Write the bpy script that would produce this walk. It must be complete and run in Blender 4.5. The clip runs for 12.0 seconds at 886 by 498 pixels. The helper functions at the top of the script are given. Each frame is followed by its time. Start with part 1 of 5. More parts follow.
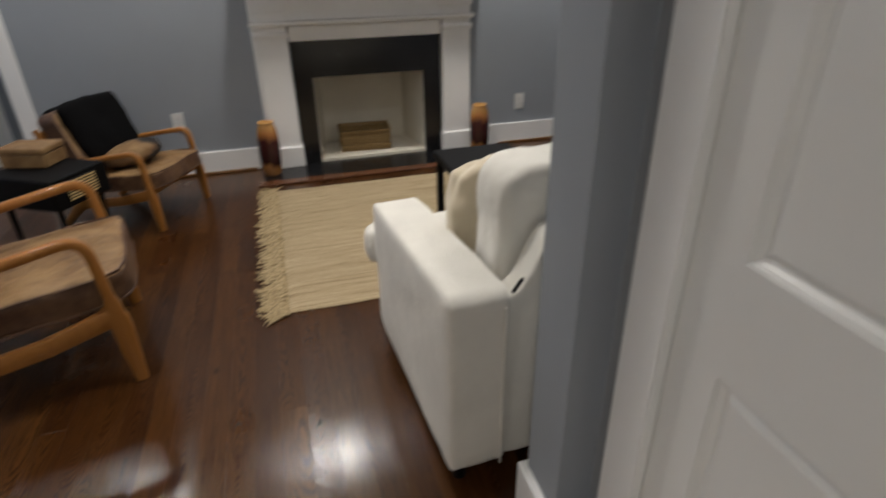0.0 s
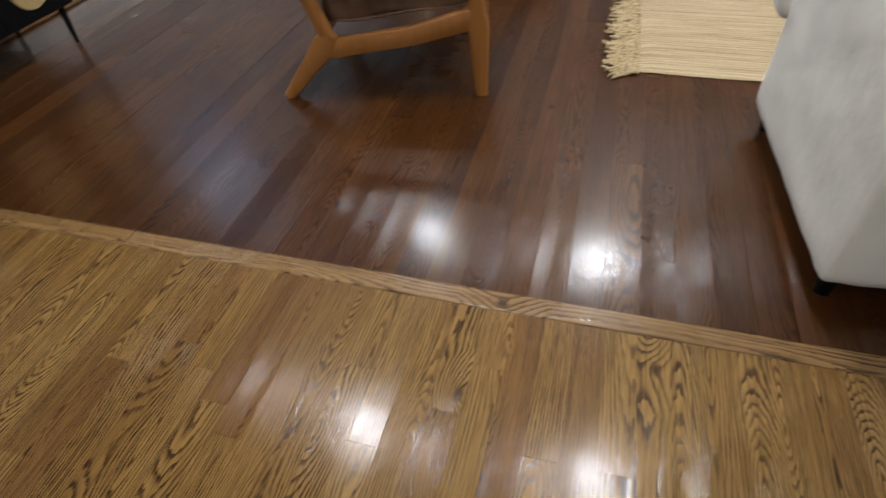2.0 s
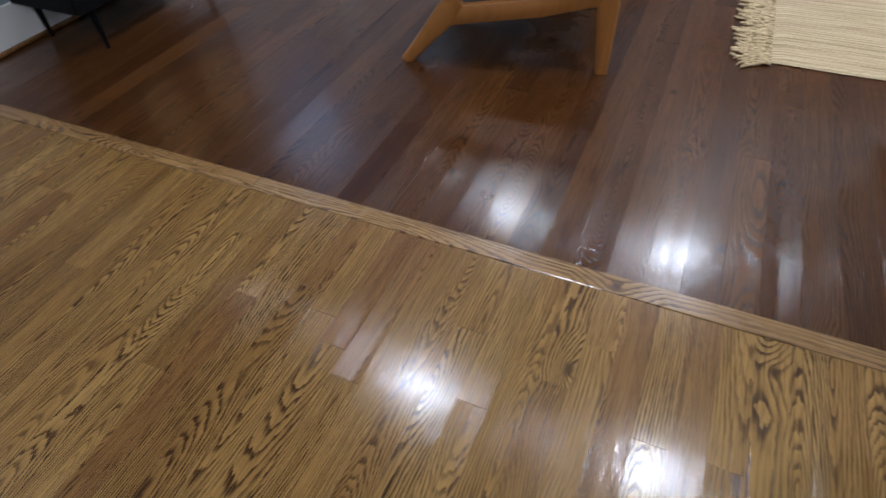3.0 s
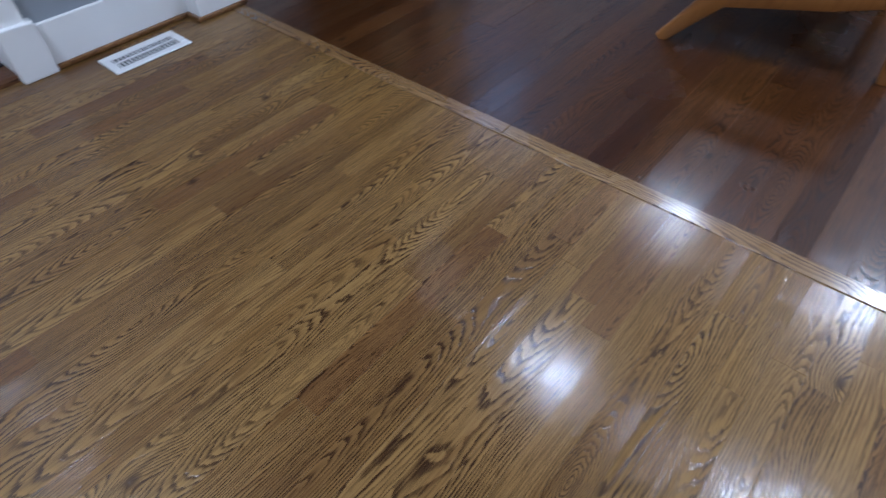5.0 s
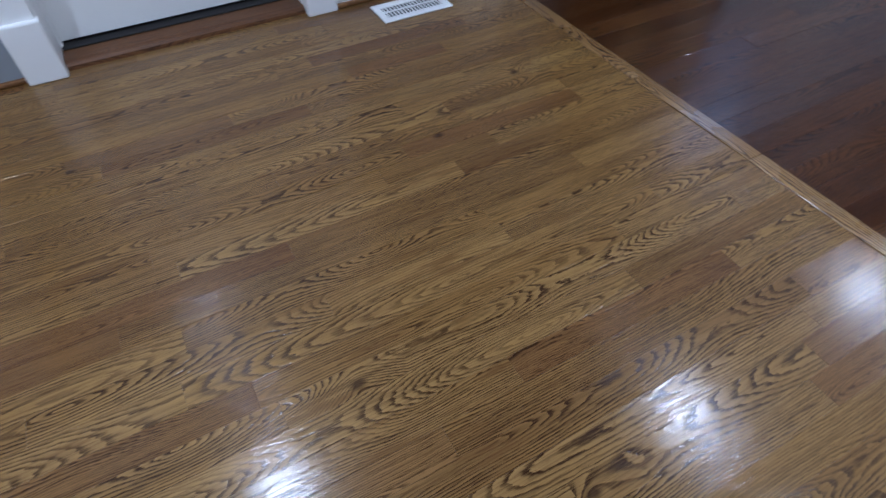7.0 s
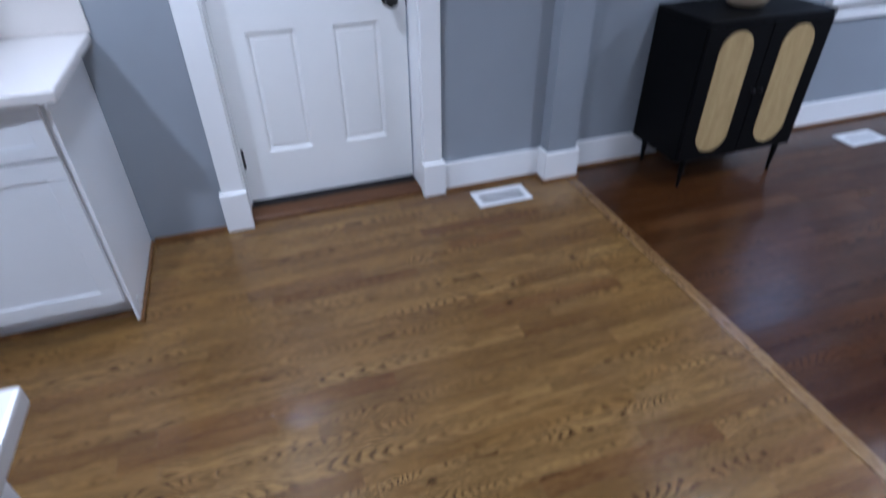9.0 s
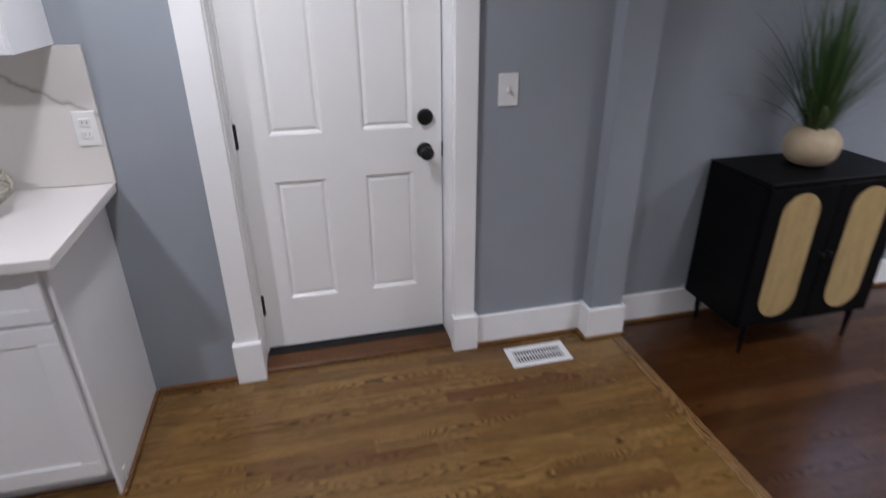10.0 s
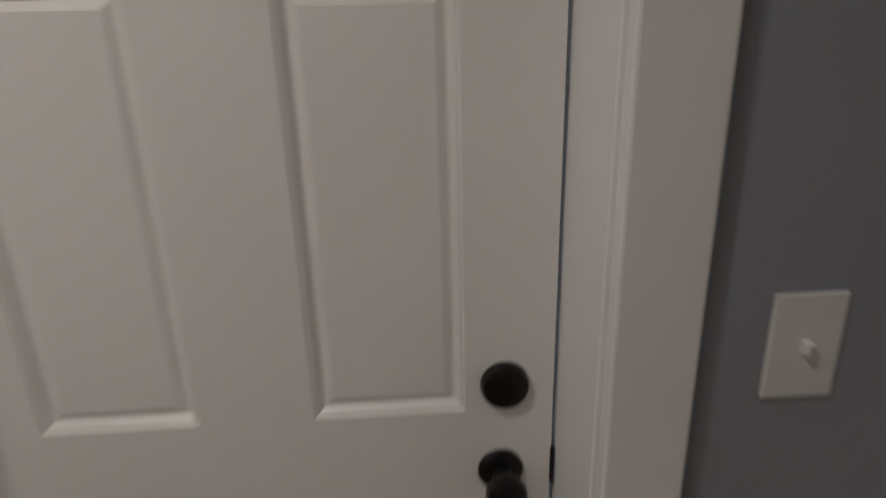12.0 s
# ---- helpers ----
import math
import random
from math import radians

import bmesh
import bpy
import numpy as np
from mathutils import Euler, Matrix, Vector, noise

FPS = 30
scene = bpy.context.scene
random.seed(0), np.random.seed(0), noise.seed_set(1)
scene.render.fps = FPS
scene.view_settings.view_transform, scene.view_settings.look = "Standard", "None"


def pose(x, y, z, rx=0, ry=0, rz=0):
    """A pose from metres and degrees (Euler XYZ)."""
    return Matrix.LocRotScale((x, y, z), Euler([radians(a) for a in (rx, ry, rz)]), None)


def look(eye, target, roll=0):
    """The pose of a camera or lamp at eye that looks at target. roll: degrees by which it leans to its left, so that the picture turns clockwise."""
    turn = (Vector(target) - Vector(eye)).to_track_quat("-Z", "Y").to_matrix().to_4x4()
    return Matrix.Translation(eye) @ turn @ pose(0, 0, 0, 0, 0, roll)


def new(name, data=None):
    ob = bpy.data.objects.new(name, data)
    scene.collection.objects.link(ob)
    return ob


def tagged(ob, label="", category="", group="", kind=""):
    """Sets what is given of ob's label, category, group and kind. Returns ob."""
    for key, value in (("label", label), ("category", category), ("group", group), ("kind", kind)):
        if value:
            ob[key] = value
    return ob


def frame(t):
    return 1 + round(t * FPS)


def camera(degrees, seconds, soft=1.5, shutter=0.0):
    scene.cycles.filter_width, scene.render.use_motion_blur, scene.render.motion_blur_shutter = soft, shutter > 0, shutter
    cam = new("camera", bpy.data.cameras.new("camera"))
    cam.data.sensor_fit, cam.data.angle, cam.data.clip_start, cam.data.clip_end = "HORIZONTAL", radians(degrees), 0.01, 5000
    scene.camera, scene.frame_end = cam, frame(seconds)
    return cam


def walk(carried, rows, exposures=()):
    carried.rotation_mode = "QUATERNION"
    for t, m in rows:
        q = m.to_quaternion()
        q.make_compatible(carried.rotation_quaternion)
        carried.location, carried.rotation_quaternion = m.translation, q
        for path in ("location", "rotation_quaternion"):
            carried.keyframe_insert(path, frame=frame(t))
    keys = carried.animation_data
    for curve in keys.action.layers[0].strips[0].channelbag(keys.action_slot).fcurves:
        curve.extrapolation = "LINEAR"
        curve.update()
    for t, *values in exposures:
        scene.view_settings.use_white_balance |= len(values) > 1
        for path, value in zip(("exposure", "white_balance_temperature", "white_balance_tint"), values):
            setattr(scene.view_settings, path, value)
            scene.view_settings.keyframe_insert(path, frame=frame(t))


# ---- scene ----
cam = camera(76.1, 12.0, 1.5, 0.6)
PATH = [
    (0, (2.958, -0.861, 1.323), (3.443, 0.845, 0.398), -1.1),
    (0.5, (2.918, -0.819, 1.211), (3.104, 0.883, 0.177), -2.0),
    (1, (2.88, -0.802, 1.083), (2.78, 0.812, -0.095), -3.0),
    (1.5, (2.812, -0.796, 1.021), (2.511, 0.689, -0.284), -3.6),
    (2, (2.734, -0.816, 1.001), (2.303, 0.557, -0.388), -3.5),
    (2.5, (2.676, -0.846, 1.005), (2.147, 0.449, -0.424), -3.4),
    (3, (2.612, -0.879, 1.014), (2.005, 0.363, -0.432), -3.2),
    (3.2, (2.586, -0.897, 1.014), (1.95, 0.326, -0.435), -3.0),
    (4.8, (2.383, -1.085, 0.98), (1.492, -0.054, -0.484), -2.6),
    (5, (2.363, -1.111, 0.98), (1.448, -0.107, -0.487), -2.2),
    (5.5, (2.318, -1.16, 0.976), (1.331, -0.247, -0.505), -1.9),
    (6, (2.282, -1.213, 0.996), (1.235, -0.392, -0.497), -1.6),
    (6.5, (2.256, -1.277, 1.002), (1.145, -0.547, -0.493), -1.1),
    (6.7, (2.252, -1.293, 1.003), (1.114, -0.605, -0.491), -1.0),
    (8.3, (2.402, -1.355, 1.228), (1.115, -0.892, -0.231), -1.2),
    (8.5, (2.463, -1.377, 1.311), (1.14, -0.906, -0.113), -1.2),
    (9, (2.57, -1.45, 1.482), (1.036, -0.943, 0.303), -0.6),
    (9.5, (2.522, -1.404, 1.563), (0.842, -0.91, 0.597), -0.4),
    (10, (2.29, -1.315, 1.564), (0.535, -0.89, 0.704), -0.4),
    (10.5, (1.898, -1.264, 1.53), (0.088, -0.916, 0.754), -0.2),
    (11, (1.443, -1.162, 1.533), (-0.402, -0.896, 0.808), -0.4),
    (11.5, (1.022, -1.065, 1.502), (-0.852, -0.899, 0.825), -0.8),
    (12, (0.682, -0.952, 1.474), (-1.213, -0.844, 0.861), -1.5),
]
EXPOSURES = [(0.0, -0.36, 6200, 9), (0.5, -0.04, 6250, 9), (1.0, 0.27, 6500, 7), (1.5, 0.35, 6300, 7), (2.0, 0.34, 5800, 7), (2.5, 0.3, 5450, 8), (3.2, 0.28, 5100, 8), (5.0, 0.15, 4620, 10), (6.7, 0.16, 4580, 10), (8.5, 0.17, 4420, 11), (9.0, 0.28, 4650, 13), (9.5, 0.22, 4900, 13), (10.0, -0.03, 5500, 15), (10.5, -0.28, 5800, 12), (11.0, -0.76, 6200, 13), (11.5, -1.15, 6500, 14), (12.0, -1.33, 6500, 14)]
walk(cam, [(t, look(eye, target, roll)) for t, eye, target, roll in PATH], EXPOSURES)

# ---- world, lights, exposure ----
world = bpy.data.worlds.new("world")
scene.world = world
world.use_nodes = True
wn = world.node_tree.nodes
sky = wn.new("ShaderNodeTexSky")
sky.sky_type, sky.sun_disc = "NISHITA", False
sky.sun_elevation, sky.sun_rotation = radians(43), radians(158)
world.node_tree.links.new(sky.outputs["Color"], wn["Background"].inputs["Color"])
wn["Background"].inputs["Strength"].default_value = 0.15
CEIL = 2.45


def sun_lamp():
    data = bpy.data.lights.new("sun", "SUN")
    data.energy, data.angle, data.color = 4.0, radians(3), (1.0, 0.97, 0.94)
    ob = new("sun", data)
    ob.matrix_world = look((0, 0, 10), (-2.0, 5.0, 5.0))
    return ob


sun_lamp()


def area(name, x, y, z, sx, sy, watts, colour, target, disk=False, spread=180):
    data = bpy.data.lights.new(name, "AREA")
    data.shape = "DISK" if disk else "RECTANGLE"
    data.size, data.size_y = sx, sy
    data.energy, data.color = watts, colour
    data.spread = radians(spread)
    ob = new(name, data)
    ob.matrix_world = look((x, y, z), target)
    return ob


# the x 4.5 pair and (2.2, -2.6) are assumed lamps, added unseen
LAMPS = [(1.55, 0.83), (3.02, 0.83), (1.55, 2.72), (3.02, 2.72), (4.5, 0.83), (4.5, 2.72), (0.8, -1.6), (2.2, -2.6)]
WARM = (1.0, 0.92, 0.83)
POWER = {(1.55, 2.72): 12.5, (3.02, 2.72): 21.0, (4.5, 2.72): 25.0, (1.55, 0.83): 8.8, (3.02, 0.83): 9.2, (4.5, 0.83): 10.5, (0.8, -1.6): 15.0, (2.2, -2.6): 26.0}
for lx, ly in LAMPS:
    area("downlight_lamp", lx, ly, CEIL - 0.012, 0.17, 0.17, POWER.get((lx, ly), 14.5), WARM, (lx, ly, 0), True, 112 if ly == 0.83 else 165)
area("window_skylight", -0.045, 2.15, 1.70, 0.86, 0.54, 3.2, (0.66, 0.80, 1.0), (3.0, 2.15, 1.2))
# unseen fill added to brighten the foyer doors; no fitting is built
area("foyer_lamp", 1.5, 4.0, 2.43, 0.2, 0.2, 34.0, (1.0, 0.95, 0.9), (1.5, 4.0, 0), True)


# ---- materials ----
def mat(name):
    m = bpy.data.materials.new(name)
    m.use_nodes = True
    nt = m.node_tree
    return m, nt, nt.nodes["Principled BSDF"]


def link(nt, a, b):
    nt.links.new(a, b)


def node(nt, kind, **props):
    n = nt.nodes.new(kind)
    for k, v in props.items():
        if k == "operation":
            n.operation = v
        elif k == "blend":
            n.blend_type = v
    return n


def math_node(nt, op, a, b=None):
    n = nt.nodes.new("ShaderNodeMath")
    n.operation = op
    for i, v in enumerate((a, b)):
        if v is None:
            continue
        if isinstance(v, (int, float)):
            n.inputs[i].default_value = v
        else:
            nt.links.new(v, n.inputs[i])
    return n.outputs[0]


def ramp(nt, fac, stops):
    r = nt.nodes.new("ShaderNodeValToRGB")
    els = r.color_ramp.elements
    while len(els) < len(stops):
        els.new(0.5)
    for e, (p, c) in zip(els, stops):
        e.position, e.color = p, (*c, 1)
    nt.links.new(fac, r.inputs[0])
    return r.outputs[0]


def noise_tex(nt, vec, scale, detail=3.0, rough=0.55):
    n = nt.nodes.new("ShaderNodeTexNoise")
    n.inputs["Scale"].default_value = scale
    n.inputs["Detail"].default_value = detail
    n.inputs["Roughness"].default_value = rough
    if vec is not None:
        nt.links.new(vec, n.inputs["Vector"])
    return n.outputs["Fac"]


def mapped(nt, vec, scale):
    m = nt.nodes.new("ShaderNodeMapping")
    m.inputs["Scale"].default_value = scale
    nt.links.new(vec, m.inputs["Vector"])
    return m.outputs[0]


def mix_col(nt, fac, a, b, blend="MIX"):
    n = nt.nodes.new("ShaderNodeMix")
    n.data_type, n.blend_type = "RGBA", blend
    for sock, v in ((n.inputs[0], fac), (n.inputs[6], a), (n.inputs[7], b)):
        if isinstance(v, (int, float)):
            sock.default_value = v
        elif isinstance(v, tuple):
            sock.default_value = (*v, 1)
        else:
            nt.links.new(v, sock)
    return n.outputs[2]


def bump(nt, bsdf, height, strength, dist=0.002):
    b = nt.nodes.new("ShaderNodeBump")
    b.inputs["Strength"].default_value = strength
    b.inputs["Distance"].default_value = dist
    nt.links.new(height, b.inputs["Height"])
    nt.links.new(b.outputs[0], bsdf.inputs["Normal"])


def painted(name, colour, rough, grain=260.0, relief=0.12, mottle=0.05):
    """Rolled or brushed paint: faint mottling and a fine orange-peel."""
    m, nt, b = mat(name)
    pos = nt.nodes.new("ShaderNodeNewGeometry").outputs["Position"]
    big = noise_tex(nt, pos, 3.0, 4)
    dark = tuple(c * (1 - mottle) for c in colour)
    light = tuple(min(1, c * (1 + mottle)) for c in colour)
    link(nt, ramp(nt, big, [(0.3, dark), (0.7, light)]), b.inputs["Base Color"])
    fine = noise_tex(nt, pos, grain, 2)
    link(nt, math_node(nt, "MULTIPLY_ADD", big, 0.12), b.inputs["Roughness"])
    b.inputs["Roughness"].links[0].from_node.inputs[2].default_value = rough - 0.06
    bump(nt, b, fine, relief, 0.0006)
    return m


def plain(name, colour, rough, metal=0.0, scale=60.0, vary=0.12, relief=0.1):
    m, nt, b = mat(name)
    pos = nt.nodes.new("ShaderNodeTexCoord").outputs["Object"]
    n = noise_tex(nt, pos, scale, 4)
    link(nt, ramp(nt, n, [(0.25, tuple(c * (1 - vary) for c in colour)), (0.75, tuple(min(1, c * (1 + vary)) for c in colour))]), b.inputs["Base Color"])
    b.inputs["Roughness"].default_value, b.inputs["Metallic"].default_value = rough, metal
    bump(nt, b, n, relief, 0.001)
    return m


def oak(name, tones, grain_col, along="Y", rough=0.2, grain_amt=0.8, board=0.066, start=0.0, ring=0.0056, coat=0.16, gloss=0.52, relief=0.21, spec=0.18, redder=(0.15, 0.06, 0.02), sheen=(1.0, 1.0, 1.0)):
    """Varnished flat-sawn oak: growth rings cut by the board's face, pores, board-to-board tone."""
    m, nt, b = mat(name)
    geo = nt.nodes.new("ShaderNodeNewGeometry")
    pos = geo.outputs["Position"]
    rnd = math_node(nt, "ADD", nt.nodes.new("ShaderNodeObjectInfo").outputs["Random"], geo.outputs["Random Per Island"])
    rnd = math_node(nt, "FRACT", rnd)
    rnd2 = math_node(nt, "FRACT", math_node(nt, "MULTIPLY", rnd, 37.7))
    rnd3 = math_node(nt, "FRACT", math_node(nt, "MULTIPLY", rnd, 91.3))
    sep = nt.nodes.new("ShaderNodeSeparateXYZ")
    link(nt, pos, sep.inputs[0])
    across, run = (sep.outputs[0], sep.outputs[1]) if along == "Y" else (sep.outputs[1], sep.outputs[0])
    seed = math_node(nt, "MULTIPLY", rnd, 137.0)
    comb = nt.nodes.new("ShaderNodeCombineXYZ")
    link(nt, across, comb.inputs[0]), link(nt, math_node(nt, "ADD", run, seed), comb.inputs[1]), link(nt, seed, comb.inputs[2])
    v = comb.outputs[0]
    # distance from the pith: place across the board and a slowly varying depth
    u = math_node(nt, "FRACT", math_node(nt, "DIVIDE", math_node(nt, "SUBTRACT", across, start), board))
    u = math_node(nt, "MULTIPLY", math_node(nt, "SUBTRACT", u, 0.5), board)
    u = math_node(nt, "ADD", u, math_node(nt, "MULTIPLY", math_node(nt, "SUBTRACT", rnd2, 0.5), board * 1.5))
    depth = noise_tex(nt, mapped(nt, v, (0.5, 1.3, 1.0)), 1.0, 1.0, 0.45)
    depth = math_node(nt, "MULTIPLY", math_node(nt, "SUBTRACT", depth, 0.46), 0.26)
    pith = math_node(nt, "SQRT", math_node(nt, "ADD", math_node(nt, "MULTIPLY", u, u), math_node(nt, "MULTIPLY", depth, depth)))
    wob = noise_tex(nt, mapped(nt, v, (18.0, 3.0, 1.0)), 1.0, 2.0, 0.55)
    jag = noise_tex(nt, mapped(nt, v, (170.0, 30.0, 1.0)), 1.0, 1.5, 0.55)
    pith = math_node(nt, "ADD", pith, math_node(nt, "ADD", math_node(nt, "MULTIPLY", wob, 0.014), math_node(nt, "MULTIPLY", jag, 0.0046)))
    # sparse knots that push the rings aside
    cell = nt.nodes.new("ShaderNodeTexVoronoi")
    cell.voronoi_dimensions = "2D"
    cell.inputs["Scale"].default_value = 2.1
    link(nt, mapped(nt, v, (1.0, 0.55, 1.0)), cell.inputs["Vector"])
    core = math_node(nt, "ADD", cell.outputs["Distance"], math_node(nt, "MULTIPLY", jag, 0.012))
    halo = ramp(nt, core, [(0.0, (1, 1, 1)), (0.05, (0.55, 0.55, 0.55)), (0.13, (0, 0, 0))])
    pith = math_node(nt, "ADD", pith, math_node(nt, "MULTIPLY", halo, 0.03))
    knot = ramp(nt, core, [(0.016, (1, 1, 1)), (0.034, (0, 0, 0))])
    k = math_node(nt, "DIVIDE", pith, math_node(nt, "MULTIPLY_ADD", rnd3, ring * 0.75))
    k.node.inputs[1].links[0].from_node.inputs[2].default_value = ring * 0.65
    s = math_node(nt, "FRACT", k)
    s = ramp(nt, s, [(0.0, (0.0, 0.0, 0.0)), (0.06, (1, 1, 1)), (0.28, (0.9, 0.9, 0.9)), (0.48, (0.18, 0.18, 0.18)), (0.9, (0, 0, 0))])
    patch = noise_tex(nt, mapped(nt, v, (20.0, 2.2, 1.0)), 1.0, 3, 0.6)
    patch = ramp(nt, patch, [(0.34, (0.45, 0.45, 0.45)), (0.54, (1, 1, 1))])
    pores = noise_tex(nt, mapped(nt, v, (520.0, 11.0, 1.0)), 1.0, 2, 0.6)
    rag = ramp(nt, pores, [(0.34, (0.45, 0.45, 0.45)), (0.50, (1, 1, 1))])
    streak = noise_tex(nt, mapped(nt, v, (210.0, 3.2, 1.0)), 1.0, 2.5, 0.6)
    streak = ramp(nt, streak, [(0.50, (0, 0, 0)), (0.66, (1, 1, 1))])
    # each board has its own strength of figure
    bold = math_node(nt, "MULTIPLY_ADD", rnd2, 0.5)
    bold.node.inputs[2].default_value = 0.75
    fig = math_node(nt, "MULTIPLY", math_node(nt, "MULTIPLY", math_node(nt, "MULTIPLY", s, patch), rag), bold)
    fleck = ramp(nt, pores, [(0.55, (0, 0, 0)), (0.74, (1, 1, 1))])
    tone = noise_tex(nt, mapped(nt, v, (6.0, 0.9, 1.0)), 1.0, 4)
    tone = math_node(nt, "ADD", math_node(nt, "MULTIPLY", tone, 0.78), math_node(nt, "MULTIPLY", rnd, 0.22))
    base = ramp(nt, tone, [(0.22, tones[0]), (0.46, tones[1]), (0.82, tones[2])])
    # some boards run redder, some duller
    base = mix_col(nt, math_node(nt, "MULTIPLY", ramp(nt, rnd3, [(0.0, (1, 1, 1)), (0.24, (0, 0, 0))]), 0.5), base, redder)
    col = mix_col(nt, math_node(nt, "MULTIPLY", fig, grain_amt), base, grain_col)
    col = mix_col(nt, math_node(nt, "MULTIPLY", fleck, 0.75 * grain_amt), col, grain_col)
    col = mix_col(nt, math_node(nt, "MULTIPLY", streak, 0.42 * grain_amt), col, grain_col)
    stain = noise_tex(nt, mapped(nt, v, (30.0, 5.0, 1.0)), 1.0, 3, 0.55)
    stain = ramp(nt, stain, [(0.59, (0, 0, 0)), (0.72, (1, 1, 1))])
    col = mix_col(nt, math_node(nt, "MULTIPLY", stain, 0.65), col, tones[0])
    col = mix_col(nt, math_node(nt, "MULTIPLY", knot, 0.85), col, grain_col)
    link(nt, col, b.inputs["Base Color"])
    wear = noise_tex(nt, pos, 2.6, 4)
    r = math_node(nt, "MULTIPLY_ADD", wear, 0.16)
    r.node.inputs[2].default_value = rough - 0.10
    r = math_node(nt, "ADD", r, math_node(nt, "MULTIPLY", rnd3, 0.07))
    link(nt, r, b.inputs["Roughness"])
    h = math_node(nt, "MULTIPLY", fig, -0.6)
    h = math_node(nt, "ADD", h, math_node(nt, "MULTIPLY", noise_tex(nt, mapped(nt, v, (58.0, 24.0, 1.0)), 1.0, 2), 1.6))
    bump(nt, b, h, relief, 0.0012)
    link(nt, b.inputs["Normal"].links[0].from_socket, b.inputs["Coat Normal"])
    b.inputs["Coat Weight"].default_value, b.inputs["Coat Roughness"].default_value = gloss, coat
    # light caught by the wood fibres under the varnish comes back in the wood's colour
    b.inputs["Specular IOR Level"].default_value, b.inputs["Specular Tint"].default_value = spec, (*sheen, 1)
    return m


M_WALL = painted("wall_paint", (0.291, 0.315, 0.345), 0.62, 300, 0.18, 0.03)
M_CEIL = painted("ceiling_paint", (0.78, 0.78, 0.76), 0.8, 200, 0.2, 0.02)
M_TRIM = painted("trim_paint", (0.85, 0.85, 0.84), 0.38, 90, 0.06, 0.03)
M_DOOR = painted("door_paint", (0.84, 0.84, 0.82), 0.36, 120, 0.05, 0.02)
M_CAB = painted("cabinet_paint", (0.78, 0.785, 0.79), 0.34, 150, 0.04, 0.02)
M_OAK = oak("oak_floor", [(0.118, 0.0565, 0.0148), (0.222, 0.125, 0.0335), (0.312, 0.192, 0.0600)], (0.020, 0.0060, 0.0022), rough=0.34, grain_amt=1.0, ring=0.0050, coat=0.170, gloss=0.66, relief=0.27, spec=0.2, redder=(0.120, 0.042, 0.0130), sheen=(1.0, 0.66, 0.30))
M_DARK = oak("dark_oak_floor", [(0.023, 0.0067, 0.0017), (0.061, 0.0225, 0.0054), (0.114, 0.0485, 0.0127)], (0.009, 0.0028, 0.0014), rough=0.30, grain_amt=0.95, board=0.0825, start=0.1, coat=0.165, gloss=0.70, relief=0.30, spec=0.10, redder=(0.050, 0.0150, 0.0040), sheen=(1.0, 0.56, 0.24))
M_STRIP = oak("oak_strip", [(0.19, 0.104, 0.036), (0.28, 0.168, 0.060), (0.37, 0.238, 0.094)], (0.040, 0.016, 0.007), along="X", rough=0.24, board=0.054, start=0.006, gloss=0.9)
M_SHOE = oak("shoe_wood", [(0.16, 0.075, 0.026), (0.22, 0.11, 0.038), (0.27, 0.14, 0.05)], (0.05, 0.02, 0.008), rough=0.3)
M_SILL = oak("sill_wood", [(0.055, 0.024, 0.009), (0.10, 0.048, 0.016), (0.15, 0.078, 0.027)], (0.03, 0.012, 0.006), rough=0.5, coat=0.4, gloss=0.15)
M_TEAK = oak("teak_frame", [(0.255, 0.103, 0.023), (0.325, 0.139, 0.031), (0.385, 0.172, 0.041)], (0.18, 0.07, 0.016), along="X", rough=0.36, grain_amt=0.3)
M_HEARTHWOOD = oak("hearth_border_wood", [(0.06, 0.022, 0.012), (0.09, 0.035, 0.018), (0.12, 0.05, 0.025)], (0.02, 0.008, 0.005), along="X", rough=0.3)
M_BLACKSTONE = plain("black_granite", (0.008, 0.008, 0.009), 0.2, 0, 400, 0.5, 0.02)
M_BLACKWOOD = plain("black_wood", (0.0025, 0.0025, 0.003), 0.55, 0, 30, 0.25, 0.06)
M_BLACKMETAL = plain("black_metal", (0.008, 0.008, 0.008), 0.32, 0.3, 300, 0.2, 0.04)
# near-black that stands in for the shade in gaps, slits and the duct
M_GAP = plain("gap_shade_black", (0.006, 0.005, 0.005), 0.8)
M_FIREBOX = painted("firebox_paint", (0.66, 0.62, 0.52), 0.7, 60, 0.5, 0.08)
M_SLOT = plain("shaded_slot", (0.12, 0.115, 0.11), 0.7)
M_PLASTIC = plain("white_plastic", (0.74, 0.74, 0.72), 0.3, 0, 20, 0.02, 0.02)
M_VENT = plain("white_metal", (0.72, 0.72, 0.72), 0.35, 0.1, 40, 0.03, 0.03)
M_CHROME = plain("brushed_nickel", (0.55, 0.55, 0.56), 0.28, 1.0, 200, 0.05, 0.03)
M_VASE = plain("cream_ceramic", (0.48, 0.385, 0.25), 0.6, 0, 22, 0.12, 0.25)
M_TWIG = plain("bleached_twig", (0.46, 0.43, 0.35), 0.7, 0, 90, 0.35, 0.3)
M_THROW = plain("black_throw_fabric", (0.004, 0.004, 0.0045), 0.95, 0, 180, 0.4, 0.6)


for m_, level in ((M_BLACKWOOD, 0.12), (M_THROW, 0.08)):
    m_.node_tree.nodes["Principled BSDF"].inputs["Specular IOR Level"].default_value = level


